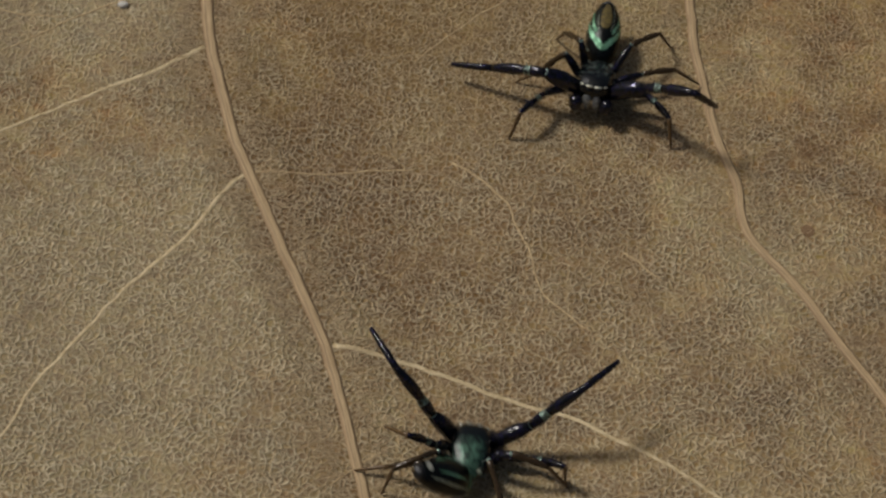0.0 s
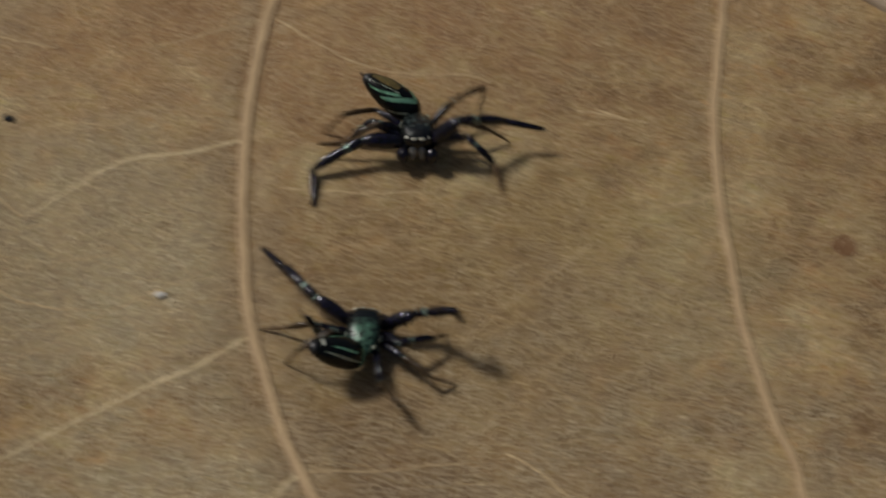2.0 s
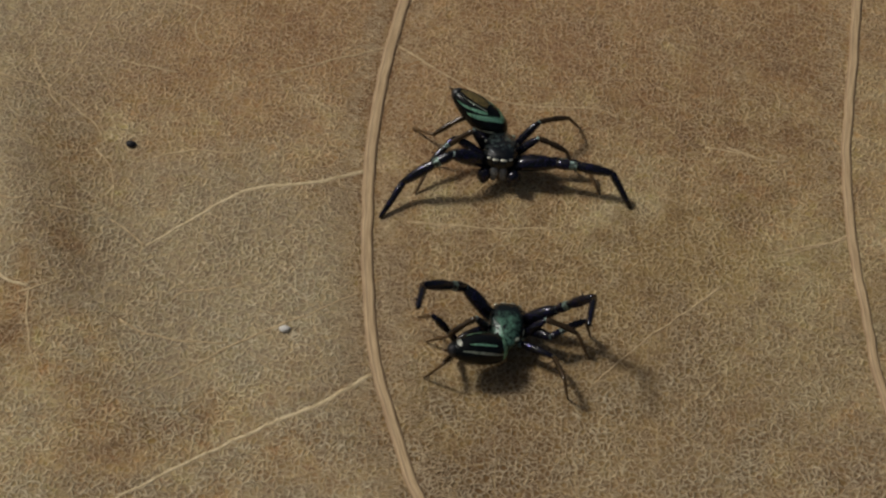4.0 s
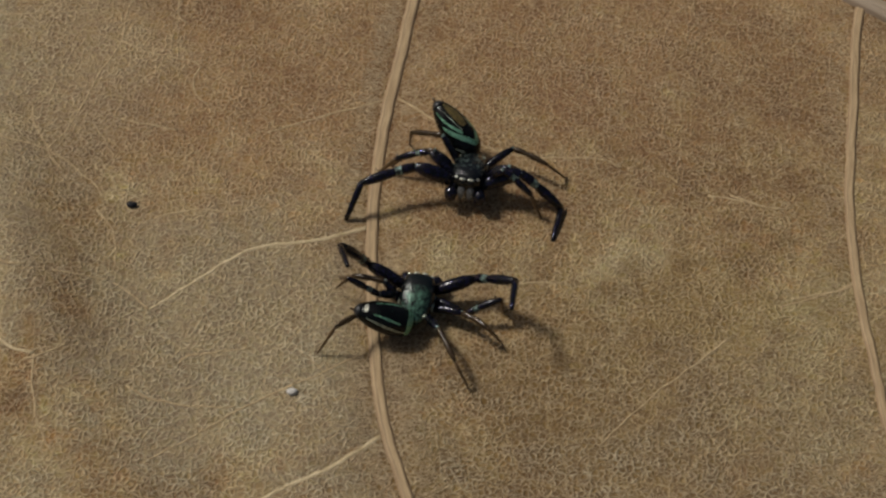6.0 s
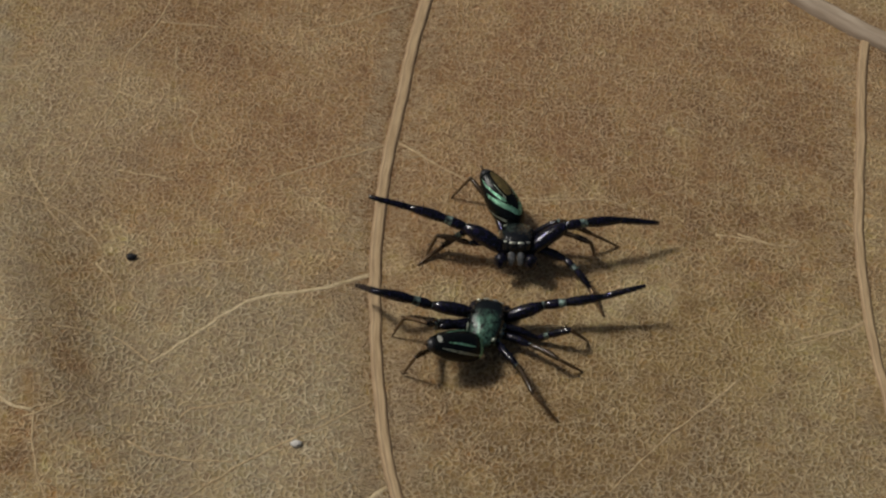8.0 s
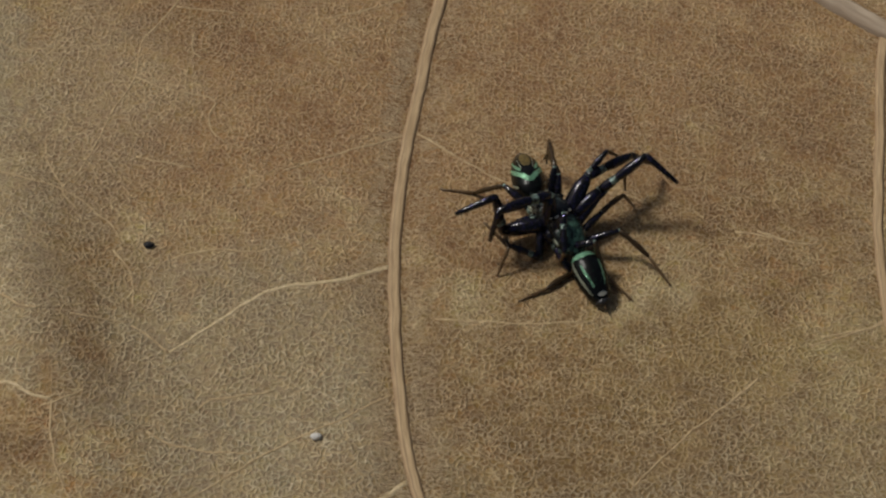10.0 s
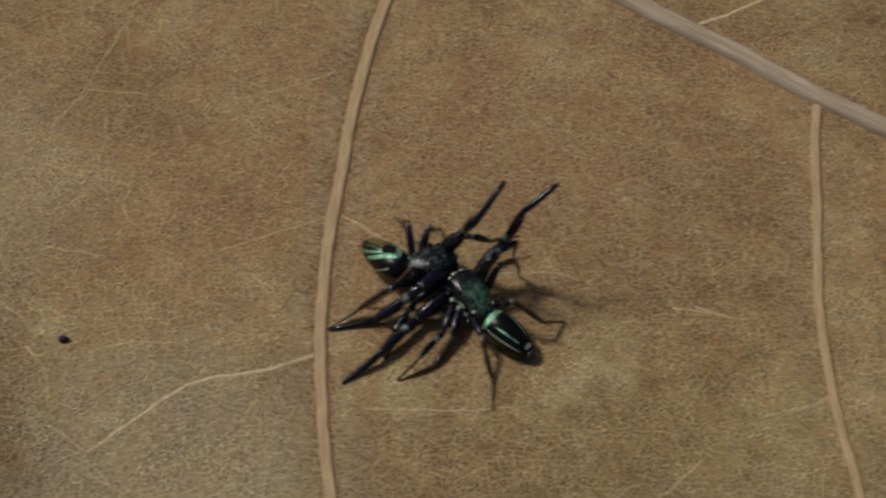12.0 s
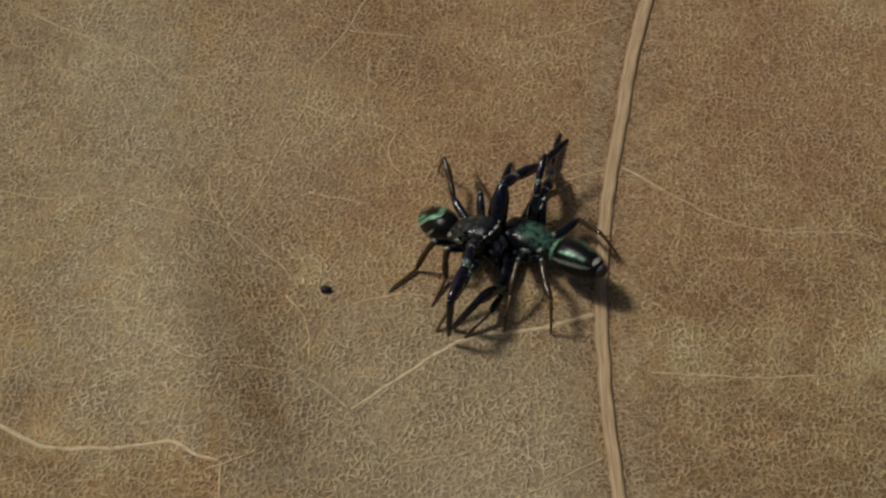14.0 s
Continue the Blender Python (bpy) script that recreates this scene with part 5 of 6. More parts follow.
    key(rival, 14, (-7.90, 2.87, 1.13), (-121.1, 22.4), (21.7, -33.3),
        (-6.85, 4.03, 2.75, -5.44, 5.96, 1.87, -4.35, 7.46, 1.87), (-7.03, 4.05, 2.31, -6.62, 5.69, 2.15, -6.43, 6.47, 1.00),
        (-7.75, 4.70, 1.47, -7.92, 5.97, 0.79, -8.08, 7.13, 0.03), (-8.66, 5.09, 0.74, -9.33, 6.53, 1.48, -9.61, 7.15, 0.03),
        (-7.93, 0.73, 2.52, -8.58, -1.73, 2.34, -8.63, -1.92, 0.50), (-7.72, 0.74, 1.74, -8.51, -0.47, 0.87, -9.16, -1.41, 0.04),
        (-8.90, 1.38, 1.66, -8.92, 1.18, 0.23, -9.40, -0.12, 0.03), (-9.44, 1.70, 1.74, -10.11, 1.70, 0.12, -11.15, 0.50, 0.08))
    key(challenger, 0, (10.89, -30.67, 0.95), (-5.4, -4.8), (60.5, 42.6),
        (9.34, -30.02, 1.82, 7.92, -29.35, 3.83, 6.85, -27.85, 4.04), (9.59, -31.10, 1.43, 8.54, -31.49, 2.71, 7.66, -30.73, 1.92),
        (9.32, -31.62, 0.98, 7.96, -31.52, 0.43, 6.64, -31.51, -0.10), (9.66, -31.49, 1.81, 8.12, -32.23, 1.42, 7.76, -32.40, -0.13),
        (13.20, -29.66, 1.05, 14.79, -29.09, 2.95, 16.10, -27.79, 3.07), (13.19, -30.59, 0.27, 14.42, -31.34, 1.15, 14.53, -31.11, -0.23),
        (12.45, -31.05, 1.31, 13.81, -31.25, 0.84, 14.66, -31.38, -0.26), (11.60, -31.78, 1.87, 12.23, -33.17, 1.02, 11.91, -32.47, -0.38))
    key(challenger, 0.5, (8.33, -24.09, 0.95), (-22.5, -19.8), (103.3, 16.8),
        (6.84, -22.12, 0.94, 6.28, -22.68, 3.37, 5.97, -21.99, 1.68), (6.50, -23.49, 1.06, 5.84, -23.72, 2.61, 5.91, -23.23, 1.30),
        (6.73, -24.07, 1.40, 5.31, -23.96, 1.13, 4.76, -23.64, -0.12), (6.38, -24.66, 1.60, 4.66, -24.90, 1.33, 4.28, -24.49, -0.17),
        (10.41, -24.17, 1.38, 12.09, -25.53, 2.73, 12.95, -25.09, 1.15), (10.28, -25.18, 0.32, 11.44, -26.27, 0.93, 12.03, -26.24, -0.34),
        (9.87, -25.59, 0.44, 10.50, -26.81, 0.91, 11.05, -26.67, -0.37), (8.47, -26.22, 1.48, 9.12, -26.99, 0.08, 9.72, -28.39, -0.38))
    key(challenger, 1, (6.63, -21.59, 0.95), (-25.1, -21), (78.8, 27.8),
        (5.42, -20.12, 1.56, 5.54, -20.76, 4.02, 5.21, -18.95, 4.29), (5.33, -21.39, 1.52, 4.86, -21.17, 3.14, 3.68, -20.64, 2.61),
        (5.32, -21.77, 1.57, 4.01, -22.25, 1.17, 4.49, -22.07, -0.13), (4.81, -21.49, 1.69, 3.23, -20.83, 1.35, 2.71, -20.61, -0.15),
        (9.21, -21.73, 0.41, 10.19, -23.81, 1.50, 10.24, -23.58, -0.33), (8.42, -22.91, 0.27, 9.50, -24.12, 0.83, 10.12, -23.91, -0.39),
        (7.57, -23.45, 0.35, 8.12, -24.53, 1.11, 8.48, -24.38, -0.25), (6.18, -23.29, 1.69, 6.80, -24.87, 1.37, 6.92, -24.74, -0.23))
    key(challenger, 1.5, (8.47, -17.25, 0.95), (-3.6, -18.2), (100.7, 26.1),
        (6.53, -15.60, 0.99, 4.87, -15.73, 2.92, 4.72, -17.23, 3.99), (7.23, -16.90, 1.73, 5.69, -16.51, 2.35, 5.33, -16.41, 1.00),
        (6.49, -17.62, 0.98, 5.07, -17.48, 0.67, 4.14, -17.26, -0.37), (6.71, -17.59, 1.73, 5.25, -17.27, 0.82, 4.22, -17.04, -0.38),
        (10.63, -16.70, 1.31, 12.33, -17.84, 2.84, 12.45, -19.58, 3.46), (10.67, -17.66, 0.34, 11.65, -18.70, 1.26, 12.09, -18.69, -0.06),
        (9.76, -17.80, 1.64, 11.08, -18.28, 1.29, 11.17, -18.31, -0.10), (9.11, -19.05, 1.78, 9.38, -20.64, 1.09, 9.87, -21.23, -0.31))
    key(challenger, 2, (3.18, -11.29, 0.95), (-4.1, -4), (65.7, 35.2),
        (1.12, -9.70, 1.06, -0.51, -7.79, 0.61, -1.48, -6.36, -0.05), (1.32, -11.69, 1.06, 0.75, -12.03, 2.62, 0.37, -10.96, 1.80),
        (1.27, -11.23, 1.04, -0.03, -11.01, 0.46, -1.26, -10.71, -0.15), (1.96, -12.17, 1.90, 0.46, -12.91, 1.38, -0.00, -12.54, -0.11),
        (5.38, -10.81, 1.41, 6.82, -11.84, 3.25, 7.29, -11.14, 1.61), (4.68, -12.13, 1.21, 6.14, -11.45, 0.81, 6.56, -10.58, -0.19),
        (4.86, -12.46, 0.69, 6.02, -13.35, 0.64, 7.09, -13.18, -0.24), (4.37, -13.45, 0.50, 4.65, -15.05, 1.14, 5.24, -14.84, -0.34))
    key(challenger, 2.2, (1.25, -10.85, 0.95), (-10.3, -9.3), (93.7, -1.9),
        (-0.71, -9.26, 1.15, -2.32, -9.94, 3.01, -2.17, -11.57, 3.87), (-0.50, -11.06, 1.31, -1.81, -10.97, 2.39, -2.25, -10.03, 1.45),
        (-0.43, -11.08, 1.44, -1.80, -11.11, 0.97, -2.60, -10.63, -0.07), (-0.37, -11.89, 1.76, -1.89, -12.70, 1.50, -2.29, -12.70, -0.04),
        (3.23, -10.61, 1.72, 4.84, -11.94, 3.17, 4.71, -13.63, 3.93), (2.81, -11.83, 1.15, 3.94, -10.97, 0.23, 4.84, -11.92, -0.29),
        (2.88, -11.89, 1.14, 4.08, -12.59, 0.74, 5.01, -12.49, -0.31), (2.45, -12.98, 0.95, 3.07, -14.60, 1.01, 3.87, -14.98, -0.34))
    key(challenger, 4.3, (4.10, -8.62, 0.95), (0.4, -10.4), (61.9, 27.3),
        (1.99, -8.17, 1.54, 0.16, -8.86, 3.17, 0.01, -10.58, 3.85), (1.99, -9.06, 0.57, 0.59, -9.12, 1.53, -0.01, -8.46, 0.44),
        (2.57, -9.25, 1.54, 1.35, -9.63, 0.86, 0.42, -9.28, -0.12), (2.05, -10.04, 0.42, 1.23, -11.35, 1.24, 0.46, -11.16, -0.14),
        (6.21, -8.08, 1.54, 7.13, -9.19, 3.65, 6.90, -10.97, 4.07), (5.62, -9.52, 1.15, 7.04, -8.62, 1.29, 7.32, -8.40, -0.06),
        (5.42, -8.92, 1.75, 6.69, -9.20, 1.13, 7.29, -9.58, -0.08), (5.98, -10.23, 0.82, 6.20, -11.86, 1.42, 6.43, -11.64, -0.16))
    key(challenger, 4.5, (4.11, -8.61, 0.95), (-0.8, -15.7), (47.6, 34.3),
        (1.88, -8.05, 1.29, 0.14, -8.72, 3.04, 0.14, -10.45, 3.71), (1.88, -8.25, 0.14, 0.71, -8.96, 1.10, 0.01, -8.30, 0.06),
        (2.33, -9.22, 1.32, 1.11, -9.49, 0.58, -0.11, -9.37, -0.08), (2.17, -10.25, 0.69, 0.94, -11.39, 1.21, 0.13, -11.71, -0.12),
        (6.39, -7.55, 1.08, 7.26, -8.82, 3.11, 7.02, -10.57, 3.65), (6.35, -8.26, 0.15, 7.25, -8.91, 1.40, 7.40, -8.38, 0.10),
        (5.60, -9.20, 1.62, 6.92, -9.66, 1.22, 7.42, -9.49, -0.08), (5.95, -10.32, 0.81, 6.28, -11.93, 1.40, 6.49, -11.79, -0.18))
    key(challenger, 4.75, (4.11, -8.61, 0.95), (-0.8, -15.7), (47.6, 34.3),
        (1.88, -8.05, 1.29, 0.14, -8.72, 3.04, 0.14, -10.45, 3.71), (1.88, -8.25, 0.14, 0.71, -8.96, 1.10, 0.01, -8.30, 0.06),
        (2.33, -9.22, 1.32, 1.11, -9.49, 0.58, -0.11, -9.37, -0.08), (2.17, -10.25, 0.69, 0.94, -11.39, 1.21, 0.13, -11.71, -0.12),
        (6.39, -7.55, 1.08, 7.26, -8.82, 3.11, 7.02, -10.57, 3.65), (6.35, -8.26, 0.15, 7.25, -8.91, 1.40, 7.40, -8.38, 0.10),
        (5.60, -9.20, 1.62, 6.92, -9.66, 1.22, 7.42, -9.49, -0.08), (5.95, -10.32, 0.81, 6.28, -11.93, 1.40, 6.49, -11.79, -0.18))
    key(challenger, 4.9, (2.49, -7.04, 0.95), (-9.6, -6.7), (95.6, -4),
        (1.10, -6.48, 2.15, -0.48, -6.26, 4.14, -1.59, -4.80, 3.84), (0.99, -6.66, 1.80, -0.70, -6.61, 1.59, -1.69, -6.58, 0.60),
        (0.48, -7.17, 1.08, -0.96, -7.23, 0.92, -1.87, -7.27, -0.15), (0.50, -8.36, 1.19, -0.98, -9.26, 1.41, -1.33, -9.48, -0.13),
        (4.20, -6.88, 2.05, 6.41, -6.97, 3.32, 8.20, -6.60, 3.78), (3.94, -6.82, 1.88, 5.54, -6.63, 1.35, 5.65, -6.62, -0.04),
        (3.87, -7.47, 1.73, 5.20, -7.70, 1.21, 5.75, -7.80, -0.08), (3.48, -8.47, 1.99, 4.43, -9.79, 1.35, 4.66, -10.10, -0.20))
    key(challenger, 5, (1.06, -6.65, 0.95), (-14.1, -3.1), (98, -5.9),
        (-0.93, -5.14, 1.34, -2.24, -5.59, 3.47, -2.09, -7.25, 4.27), (-0.65, -6.90, 1.43, -1.61, -7.03, 2.82, -2.37, -6.25, 1.95),
        (-0.37, -6.59, 1.75, -1.81, -6.45, 1.68, -2.56, -6.37, 0.50), (-0.75, -7.54, 1.74, -2.33, -8.10, 1.26, -2.93, -7.50, -0.10),
        (3.64, -5.82, 0.91, 5.44, -6.94, 2.33, 5.39, -8.63, 3.06), (3.35, -6.74, 0.32, 4.69, -7.33, 1.17, 4.84, -6.62, -0.03),
        (2.97, -7.64, 0.68, 4.02, -8.64, 0.95, 4.78, -8.30, -0.15), (2.32, -8.79, 0.80, 3.39, -10.16, 0.99, 4.28, -10.63, -0.24))
    key(challenger, 5.5, (0.53, -6.51, 0.95), (-16.8, 5.9), (89.6, 6.8),
        (-1.26, -5.30, 1.88, -2.15, -6.18, 4.10, -2.04, -8.01, 4.39), (-1.00, -5.76, 1.80, -2.08, -5.26, 0.59, -2.68, -4.24, -0.17),
        (-1.04, -6.09, 1.59, -2.39, -5.59, 1.40, -3.20, -5.29, 0.30), (-1.38, -7.25, 1.59, -3.04, -7.79, 1.51, -3.17, -7.54, -0.06),
        (3.09, -5.39, 0.50, 4.75, -6.85, 1.76, 4.61, -7.01, -0.08), (2.74, -6.95, 0.36, 4.14, -7.39, 1.23, 4.44, -6.99, -0.08),
        (2.39, -7.56, 0.60, 3.25, -8.65, 1.06, 3.84, -8.84, -0.19), (1.11, -8.33, 1.71, 1.77, -8.90, 0.21, 2.37, -10.32, -0.24))
    key(challenger, 5.65, (0.53, -6.51, 0.95), (-16.8, 5.9), (89.6, 6.8),
        (-1.26, -5.30, 1.88, -2.15, -6.18, 4.10, -2.04, -8.01, 4.39), (-1.00, -5.76, 1.80, -2.08, -5.26, 0.59, -2.68, -4.24, -0.17),
        (-1.04, -6.09, 1.59, -2.39, -5.59, 1.40, -3.20, -5.29, 0.30), (-1.38, -7.25, 1.59, -3.04, -7.79, 1.51, -3.17, -7.54, -0.06),
        (3.09, -5.39, 0.50, 4.75, -6.85, 1.76, 4.61, -7.01, -0.08), (2.74, -6.95, 0.36, 4.14, -7.39, 1.23, 4.44, -6.99, -0.08),
        (2.39, -7.56, 0.60, 3.25, -8.65, 1.06, 3.84, -8.84, -0.19), (1.11, -8.33, 1.71, 1.77, -8.90, 0.21, 2.37, -10.32, -0.24))
    key(challenger, 5.8, (0.20, -5.56, 0.95), (-7.6, -4.9), (107.5, 2.3),
        (-1.55, -4.26, 1.89, -2.90, -3.70, 3.98, -3.80, -2.48, 5.07), (-1.17, -5.11, 1.96, -2.74, -4.88, 2.55, -3.10, -4.83, 1.20),
        (-1.24, -5.42, 1.78, -2.59, -4.99, 1.48, -3.32, -4.76, 0.30), (-1.61, -6.68, 1.67, -3.07, -7.41, 1.03, -4.16, -7.97, -0.00),
        (2.20, -5.24, 1.93, 3.89, -5.25, 3.84, 5.42, -4.49, 4.60), (1.69, -5.48, 1.94, 3.25, -5.64, 1.27, 3.75, -5.69, -0.04),
        (2.05, -6.51, 0.98, 3.30, -7.20, 1.21, 3.72, -7.44, -0.10), (1.24, -7.50, 1.57, 1.83, -8.84, 0.61, 2.38, -10.09, -0.22))
    key(challenger, 6, (-0.61, -4.67, 0.95), (-7.8, 8.8), (86, 11),
        (-2.80, -3.34, 1.42, -3.94, -4.14, 3.56, -3.52, -5.79, 4.28), (-2.60, -4.82, 1.24, -3.57, -5.09, 2.60, -3.96, -4.25, 1.56),
        (-2.05, -4.46, 1.77, -3.41, -4.07, 1.48, -4.14, -3.86, 0.30), (-2.81, -5.74, 0.53, -3.98, -6.78, 1.33, -4.71, -7.22, -0.01),
        (1.88, -3.62, 1.21, 3.52, -4.87, 2.73, 3.36, -6.67, 3.10), (1.65, -4.59, 0.33, 2.99, -4.83, 1.35, 3.15, -4.44, 0.01),
        (1.41, -5.24, 0.89, 2.43, -6.24, 1.16, 3.08, -6.06, -0.07), (0.35, -6.58, 1.45, 1.14, -8.12, 1.15, 1.85, -8.68, -0.16))
    key(challenger, 6.5, (1.82, -4.78, 0.95), (-0.4, -9.5), (111.5, -3.6),
        (-0.48, -3.58, 1.16, -1.92, -4.53, 3.04, -1.74, -6.21, 3.80), (-0.11, -5.31, 1.16, -1.67, -4.66, 1.25, -1.60, -4.24, -0.08),
        (-0.20, -5.07, 1.11, -1.34, -5.10, 0.22, -2.70, -4.98, -0.14), (-0.35, -6.04, 0.74, -1.65, -7.11, 1.28, -2.13, -6.77, -0.19),
        (4.15, -3.65, 1.16, 5.41, -5.02, 2.90, 5.11, -6.82, 3.19), (4.04, -4.67, 0.22, 5.25, -5.15, 1.29, 5.57, -4.50, 0.09),
        (3.85, -5.53, 0.80, 4.73, -6.66, 1.09, 5.49, -6.66, -0.07), (3.08, -6.82, 1.27, 3.57, -8.49, 1.40, 3.95, -8.67, -0.15))
    key(challenger, 7, (1.59, -4.58, 0.95), (-7.9, -1), (86.2, 5.1),
        (-0.50, -3.04, 1.33, -1.42, -3.76, 3.60, -2.68, -2.40, 3.58), (-0.61, -4.47, 0.66, -0.86, -5.41, 2.06, -1.24, -4.50, 1.07),
        (-0.25, -4.37, 1.40, -1.11, -4.16, 0.25, -2.41, -3.85, -0.17), (-0.62, -5.78, 0.58, -1.76, -6.99, 1.17, -2.52, -7.31, -0.18),
        (3.95, -3.47, 1.36, 5.66, -1.94, 0.24, 7.24, -1.07, 0.64), (3.85, -4.49, 0.32, 5.02, -5.08, 1.39, 5.03, -4.87, 0.01),
        (3.68, -4.97, 0.48, 4.59, -5.85, 1.19, 5.30, -5.89, -0.02), (2.55, -6.72, 1.22, 3.26, -8.32, 1.27, 3.87, -8.67, -0.16))
    key(challenger, 7.5, (2.19, -3.46, 0.95), (-13.3, -2.1), (60.8, 21.4),
        (-0.14, -2.43, 0.85, -2.61, -1.88, 1.10, -3.74, -0.83, 0.07), (0.06, -3.46, 0.58, -0.32, -4.33, 1.99, -1.42, -3.58, 1.56),
        (0.13, -3.46, 1.07, -1.31, -3.44, 1.19, -1.85, -3.43, -0.10), (-0.08, -4.46, 0.47, -0.86, -5.70, 1.42, -1.39, -5.45, -0.07),
        (4.77, -2.65, 1.10, 7.24, -2.23, 1.69, 8.82, -1.34, 1.38), (4.45, -3.44, 0.28, 5.78, -3.86, 1.24, 6.47, -3.51, 0.07),
        (4.20, -4.23, 0.64, 5.22, -5.20, 0.99, 6.20, -5.17, -0.01), (3.48, -5.58, 0.89, 4.19, -7.18, 1.03, 5.19, -7.69, -0.10))
    key(challenger, 8, (2.11, -3.39, 0.95), (-10.4, 0.5), (62, 24.3),
        (-0.26, -2.44, 0.87, -2.55, -2.65, 1.96, -3.52, -1.47, 0.92), (0.08, -3.65, 0.90, -0.40, -4.51, 2.28, -1.50, -3.80, 1.79),
        (0.02, -3.42, 0.94, -1.41, -3.42, 1.19, -1.94, -3.42, -0.11), (-0.12, -4.44, 0.42, -0.83, -5.68, 1.43, -1.36, -5.48, -0.06),
        (4.71, -2.61, 1.04, 7.19, -2.23, 1.60, 8.96, -1.91, 2.05), (4.33, -3.59, 0.28, 5.72, -3.81, 1.20, 6.50, -3.47, 0.07),
        (4.11, -4.19, 0.64, 5.19, -5.14, 0.89, 6.25, -5.10, -0.01), (3.49, -5.44, 0.77, 4.12, -7.07, 0.96, 5.16, -7.66, -0.09))
    key(challenger, 8.2, (2.48, -2.97, 0.95), (-8.2, 8.6), (45.3, 8.2),
        (0.06, -1.96, 1.07, -2.42, -1.44, 1.63, -4.16, -0.95, 2.14), (0.96, -2.41, 1.98, -0.71, -2.14, 1.84, -1.35, -2.04, 0.60),
        (0.36, -2.99, 0.69, -0.99, -2.99, 1.21, -1.59, -3.00, -0.05), (0.44, -4.27, 0.85, -0.95, -5.13, 1.49, -1.31, -5.36, -0.05),
        (4.41, -3.48, 1.70, 6.20, -4.41, 3.26, 8.03, -4.43, 3.53), (4.61, -3.54, 0.83, 6.10, -4.27, 1.33, 6.33, -4.06, -0.02),
        (4.31, -3.98, 0.69, 5.41, -4.73, 1.27, 5.89, -5.05, -0.00), (3.69, -4.92, 1.23, 4.45, -6.32, 0.50, 5.15, -7.63, -0.09))
    key(challenger, 10.3, (5.15, 2.12, 1.08), (38.3, 3.9), (-0, -16.7),
        (3.89, 2.07, 2.72, 1.68, 0.83, 3.03, 1.44, 0.69, 1.20), (4.51, 1.42, 2.29, 4.68, -0.04, 1.43, 4.66, 0.05, 0.03),
        (4.87, 0.13, 0.36, 3.99, -1.09, 0.19, 2.66, -1.78, -0.03), (6.01, 0.41, 1.75, 6.64, -0.23, 0.25, 7.76, -1.35, 0.03),
        (6.01, 4.22, 2.12, 8.15, 4.25, 3.50, 9.59, 3.44, 2.65), (5.88, 3.07, 2.30, 7.22, 4.11, 2.38, 7.41, 4.26, 1.00),
        (6.49, 3.09, 1.79, 7.48, 3.98, 1.22, 8.02, 4.47, 0.03), (7.27, 1.56, 1.63, 8.43, 0.61, 0.73, 9.45, -0.43, 0.03))
    key(challenger, 10.5, (6.01, 3.31, 1.08), (59.5, 4), (9.8, -12.9),
        (4.80, 2.99, 2.73, 2.48, 1.96, 3.04, 2.30, 1.88, 1.20), (6.44, 1.75, 0.34, 6.11, 0.37, 1.27, 5.48, 0.65, 0.05),
        (6.45, 1.39, 0.31, 5.83, 0.06, 0.16, 4.52, -0.48, 0.02), (7.32, 1.41, 1.25, 8.12, 0.40, 0.06, 8.64, -1.09, 0.15),
        (6.62, 4.31, 2.54, 7.17, 6.46, 1.29, 6.51, 8.06, 0.64), (6.80, 4.50, 2.14, 8.21, 5.41, 2.40, 8.27, 5.45, 1.00),
        (7.59, 4.67, 1.03, 8.70, 5.52, 1.41, 8.88, 5.66, 0.03), (8.38, 3.88, 0.40, 8.99, 2.54, 1.34, 9.80, 2.95, 0.03))
    key(challenger, 11, (7.96, 4.44, 1.23), (78, 3.8), (43.7, -23.6),
        (7.63, 2.16, 0.84, 7.23, -0.18, 1.75, 7.95, -0.20, 0.05), (6.58, 2.97, 1.86, 5.55, 2.00, 0.90, 4.76, 1.25, 0.03),
        (7.98, 2.65, 1.80, 8.01, 1.40, 1.06, 8.04, 0.45, 0.03), (8.75, 2.17, 1.18, 8.94, 0.76, 0.15, 8.52, -0.78, 0.09),
        (7.48, 6.57, 2.31, 6.81, 8.91, 3.07, 6.29, 10.50, 3.85), (9.17, 5.12, 1.76, 9.81, 5.10, 3.33, 11.06, 5.07, 2.68),
        (8.82, 5.30, 2.18, 9.89, 5.72, 1.29, 10.46, 5.95, 0.03), (10.27, 4.59, 0.66, 10.59, 3.06, 1.43, 11.23, 3.50, 0.04))
    key(challenger, 11.5, (4.91, 2.92, 1.21), (43, -2.1), (-39.6, -5.5),
        (4.01, 2.98, 2.82, 2.82, 0.80, 2.22, 3.14, 1.39, 0.49), (3.78, 2.27, 2.36, 2.71, 1.36, 1.40, 2.92, 1.54, 0.03),
        (3.63, 1.97, 1.94, 2.86, 1.64, 0.76, 3.94, 2.14, 0.03), (5.43, 0.59, 1.38, 5.79, -1.12, 1.50, 5.54, -1.75, 0.05),
        (4.09, 3.97, 2.63, 4.72, 3.05, 4.93, 5.42, 1.55, 5.75), (5.63, 3.91, 2.38, 6.92, 4.94, 1.97, 7.13, 5.11, 0.60),
        (6.46, 4.34, 0.94, 7.36, 5.38, 0.48, 8.23, 6.38, 0.03), (6.48, 3.84, 2.08, 7.16, 4.68, 0.71, 8.14, 5.88, 0.31))
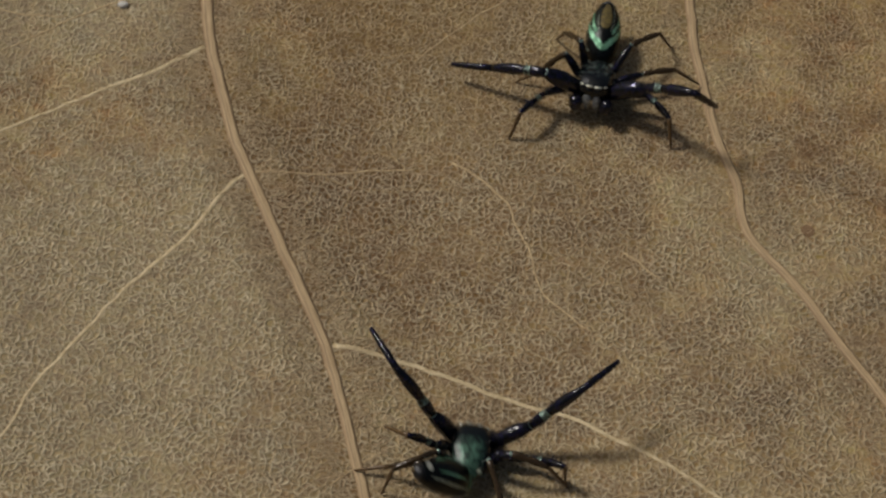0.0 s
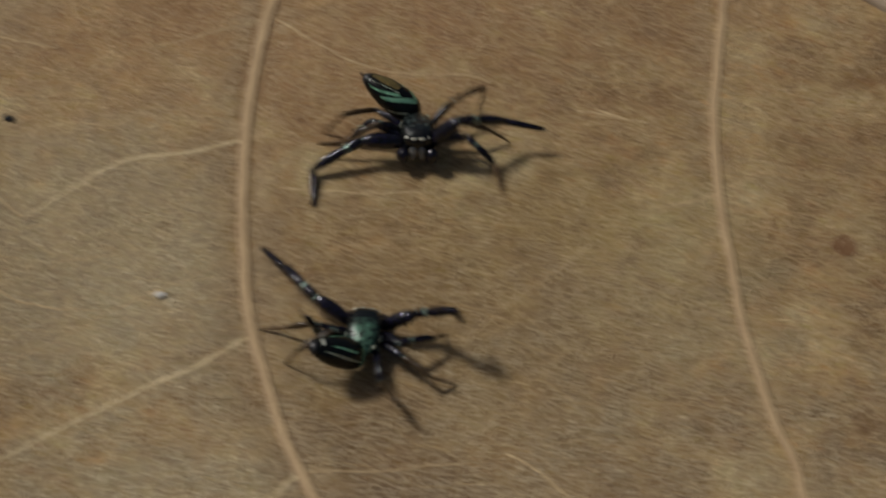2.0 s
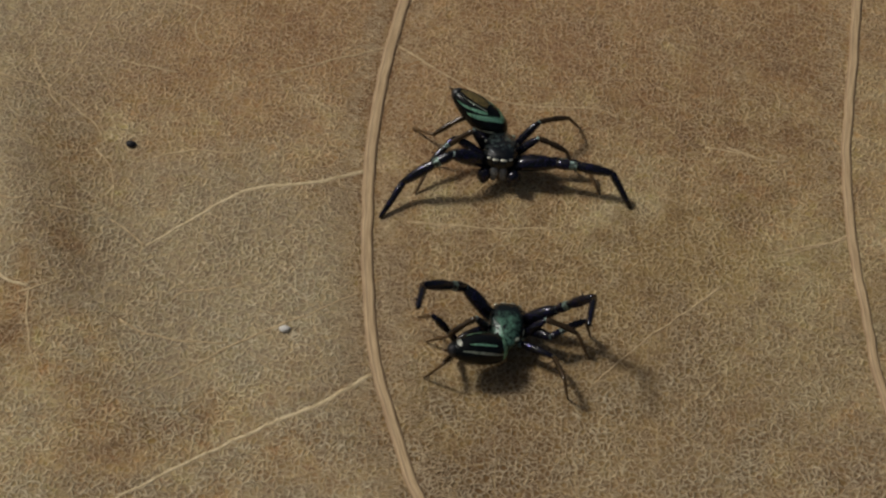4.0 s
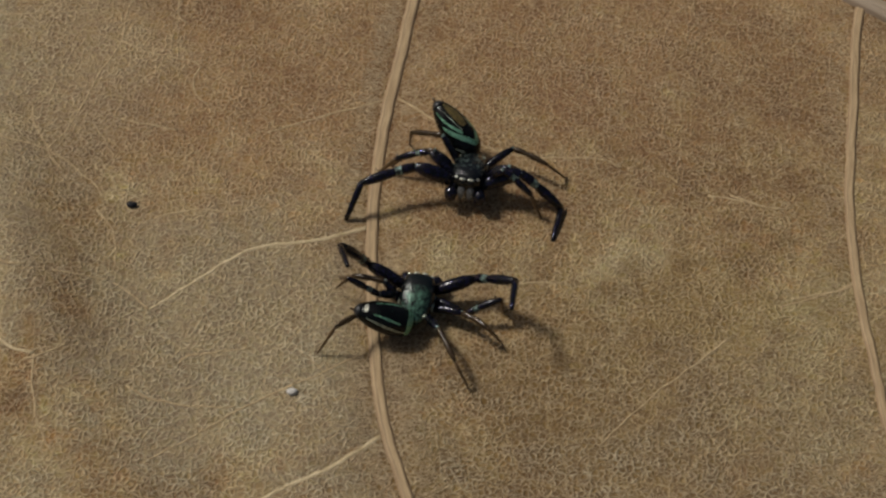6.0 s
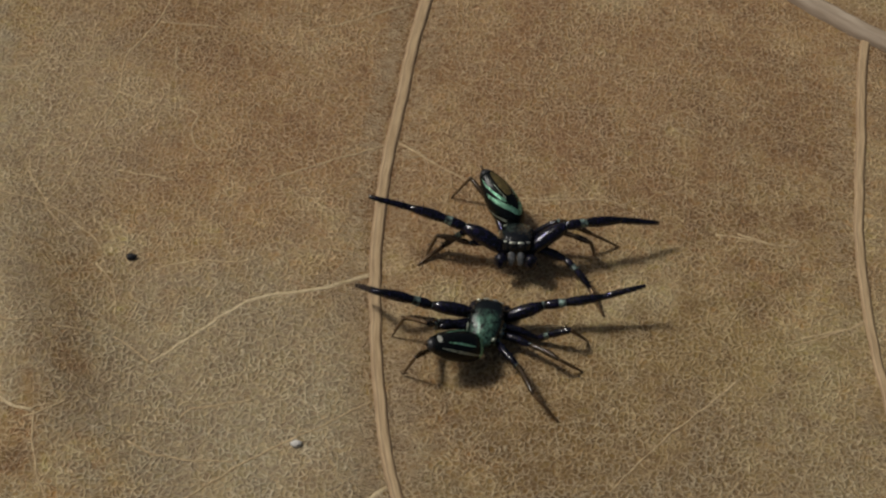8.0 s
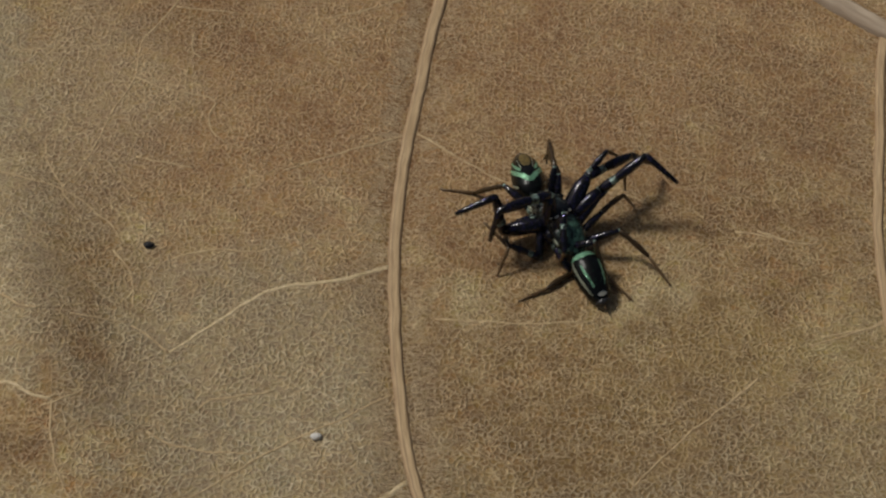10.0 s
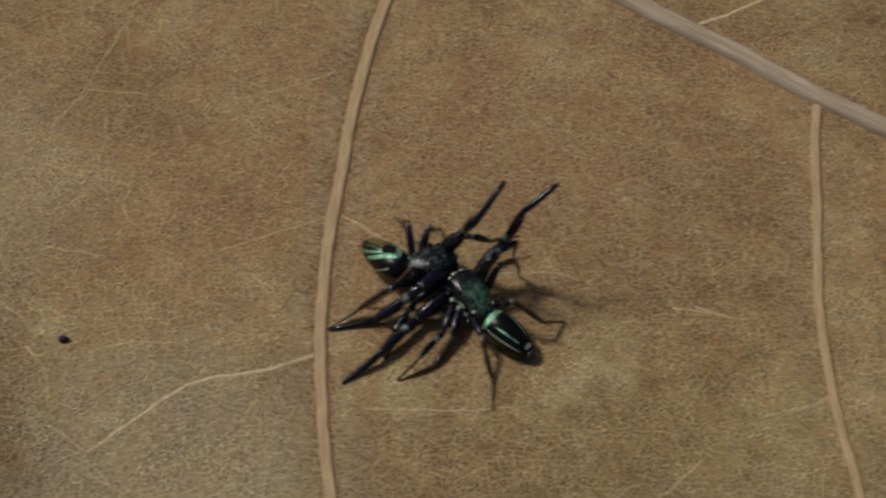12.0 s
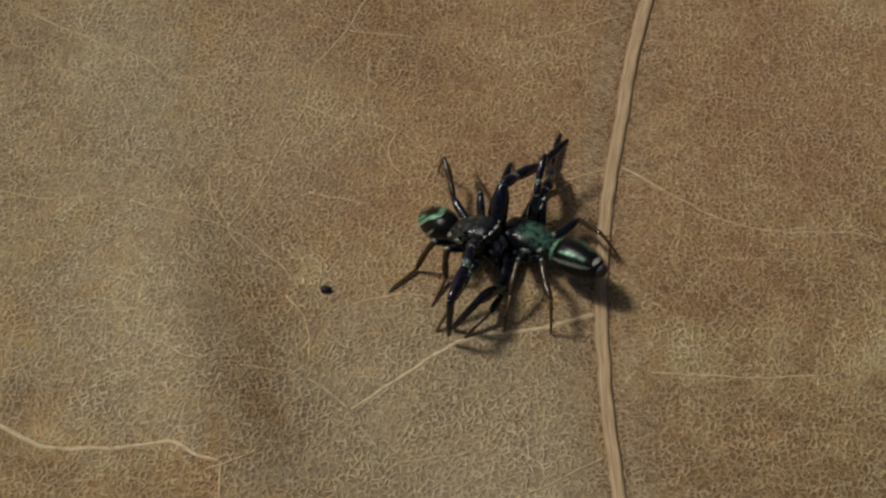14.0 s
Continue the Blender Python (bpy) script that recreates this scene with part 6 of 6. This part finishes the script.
    key(challenger, 12, (3.57, 2.34, 1.17), (33.9, 8.4), (-15.4, -14.4),
        (1.31, 1.41, 0.32, -0.42, -0.46, 0.41, -1.86, -1.53, -0.08), (2.38, 0.74, 0.60, 1.40, -0.64, 0.74, 0.43, -1.40, 0.04),
        (3.05, 0.43, 0.30, 2.02, -0.67, 0.14, 0.70, -1.30, -0.01), (3.97, 0.07, 1.20, 4.37, -1.33, 0.23, 4.38, -2.92, 0.04),
        (4.79, 4.32, 2.14, 5.59, 4.14, 4.56, 7.02, 4.91, 5.48), (4.23, 3.24, 2.44, 5.49, 4.39, 2.39, 5.35, 4.26, 1.00),
        (4.67, 3.18, 2.06, 5.52, 4.16, 1.42, 5.65, 4.31, 0.03), (5.21, 1.41, 1.97, 6.59, 1.14, 0.93, 7.64, 1.93, 0.02))
    key(challenger, 12.5, (0.84, 2.12, 1.17), (23.1, 10.4), (-26.1, -15.1),
        (-1.56, 1.50, 0.51, -3.77, 0.21, 0.24, -5.42, -0.65, 0.01), (-1.02, 1.17, 0.33, -1.42, -0.40, 0.83, -2.32, -0.86, -0.14),
        (-0.02, 1.65, 2.22, -1.23, 1.13, 1.63, -1.65, 0.95, 0.30), (1.51, 0.05, 0.36, 2.67, -1.30, 0.22, 3.85, -2.42, -0.00),
        (2.70, 3.67, 1.88, 4.58, 2.88, 3.42, 6.35, 3.19, 3.93), (1.75, 3.19, 2.37, 2.85, 4.47, 2.60, 2.88, 4.50, 1.20),
        (1.97, 2.94, 2.02, 2.61, 3.81, 1.06, 3.17, 4.57, 0.03), (2.98, 1.12, 1.22, 3.91, -0.36, 1.25, 4.97, -0.31, 0.05))
    key(challenger, 13, (-3.02, 0.81, 1.10), (10.4, 11.3), (-26, -11.6),
        (-5.53, 1.00, 1.29, -7.53, 0.08, 2.57, -9.40, 0.17, 2.82), (-4.81, 0.46, 1.69, -6.21, -0.26, 1.04, -7.08, -0.70, 0.03),
        (-5.01, 0.06, 0.50, -5.79, -1.12, 0.81, -6.94, -1.09, 0.02), (-3.22, -1.26, 1.27, -3.21, -2.61, 0.16, -4.00, -3.99, 0.05),
        (-1.03, 1.50, 1.92, 0.78, 0.56, 3.45, 2.57, 0.81, 3.88), (-0.79, 1.42, 0.73, 0.84, 1.94, 0.72, 1.81, 2.70, 0.06),
        (-0.88, 0.59, 0.26, 0.59, 0.91, 0.18, 1.85, 1.61, 0.19), (-1.12, -0.76, 0.35, -0.53, -2.24, 1.11, 0.58, -2.24, -0.01))
    key(challenger, 13.5, (-7.37, 1.75, 0.95), (-0.4, 3.9), (-14.1, 1),
        (-9.34, 1.50, 1.67, -11.27, 0.41, 2.93, -13.13, 0.24, 3.00), (-8.57, 2.04, 2.15, -10.10, 1.98, 1.42, -9.92, 1.99, 0.03),
        (-8.37, 1.54, 2.01, -9.66, 1.22, 1.43, -9.67, 1.22, 0.03), (-8.57, -0.07, 1.49, -9.02, -1.76, 1.41, -9.79, -2.00, 0.03),
        (-5.28, 1.49, 1.47, -4.03, 0.70, 3.55, -2.68, -0.51, 3.95), (-5.31, 2.26, 1.40, -3.84, 2.48, 0.57, -2.66, 2.66, -0.16),
        (-5.42, 2.11, 0.25, -4.00, 2.28, 0.06, -2.72, 2.92, -0.06), (-6.17, 0.12, 1.72, -5.19, -1.25, 1.27, -4.22, -1.33, -0.00))
    key(challenger, 14, (-5.75, 2.87, 0.91), (60.2, -8.5), (9.1, 12.2),
        (-6.64, 0.77, 0.41, -7.57, -1.20, 1.71, -8.53, -1.26, 0.11), (-6.46, 0.83, 0.33, -7.12, -0.72, 0.53, -8.06, -1.65, 0.03),
        (-6.10, 1.11, 1.55, -6.35, -0.19, 0.95, -6.55, -1.22, 0.03), (-5.20, 0.87, 1.82, -4.80, -0.81, 1.56, -4.73, -1.24, 0.02),
        (-5.11, 5.22, 1.30, -4.97, 7.58, 0.34, -4.61, 9.39, 0.27), (-5.51, 4.16, 2.03, -5.25, 5.68, 2.76, -5.15, 6.28, 1.50),
        (-4.90, 4.45, 1.47, -4.52, 5.68, 0.80, -4.18, 6.78, 0.01), (-3.79, 4.28, 0.60, -2.92, 2.93, 1.30, -2.38, 3.31, -0.16))
    move_spider(rival)
    move_spider(challenger)


motions()
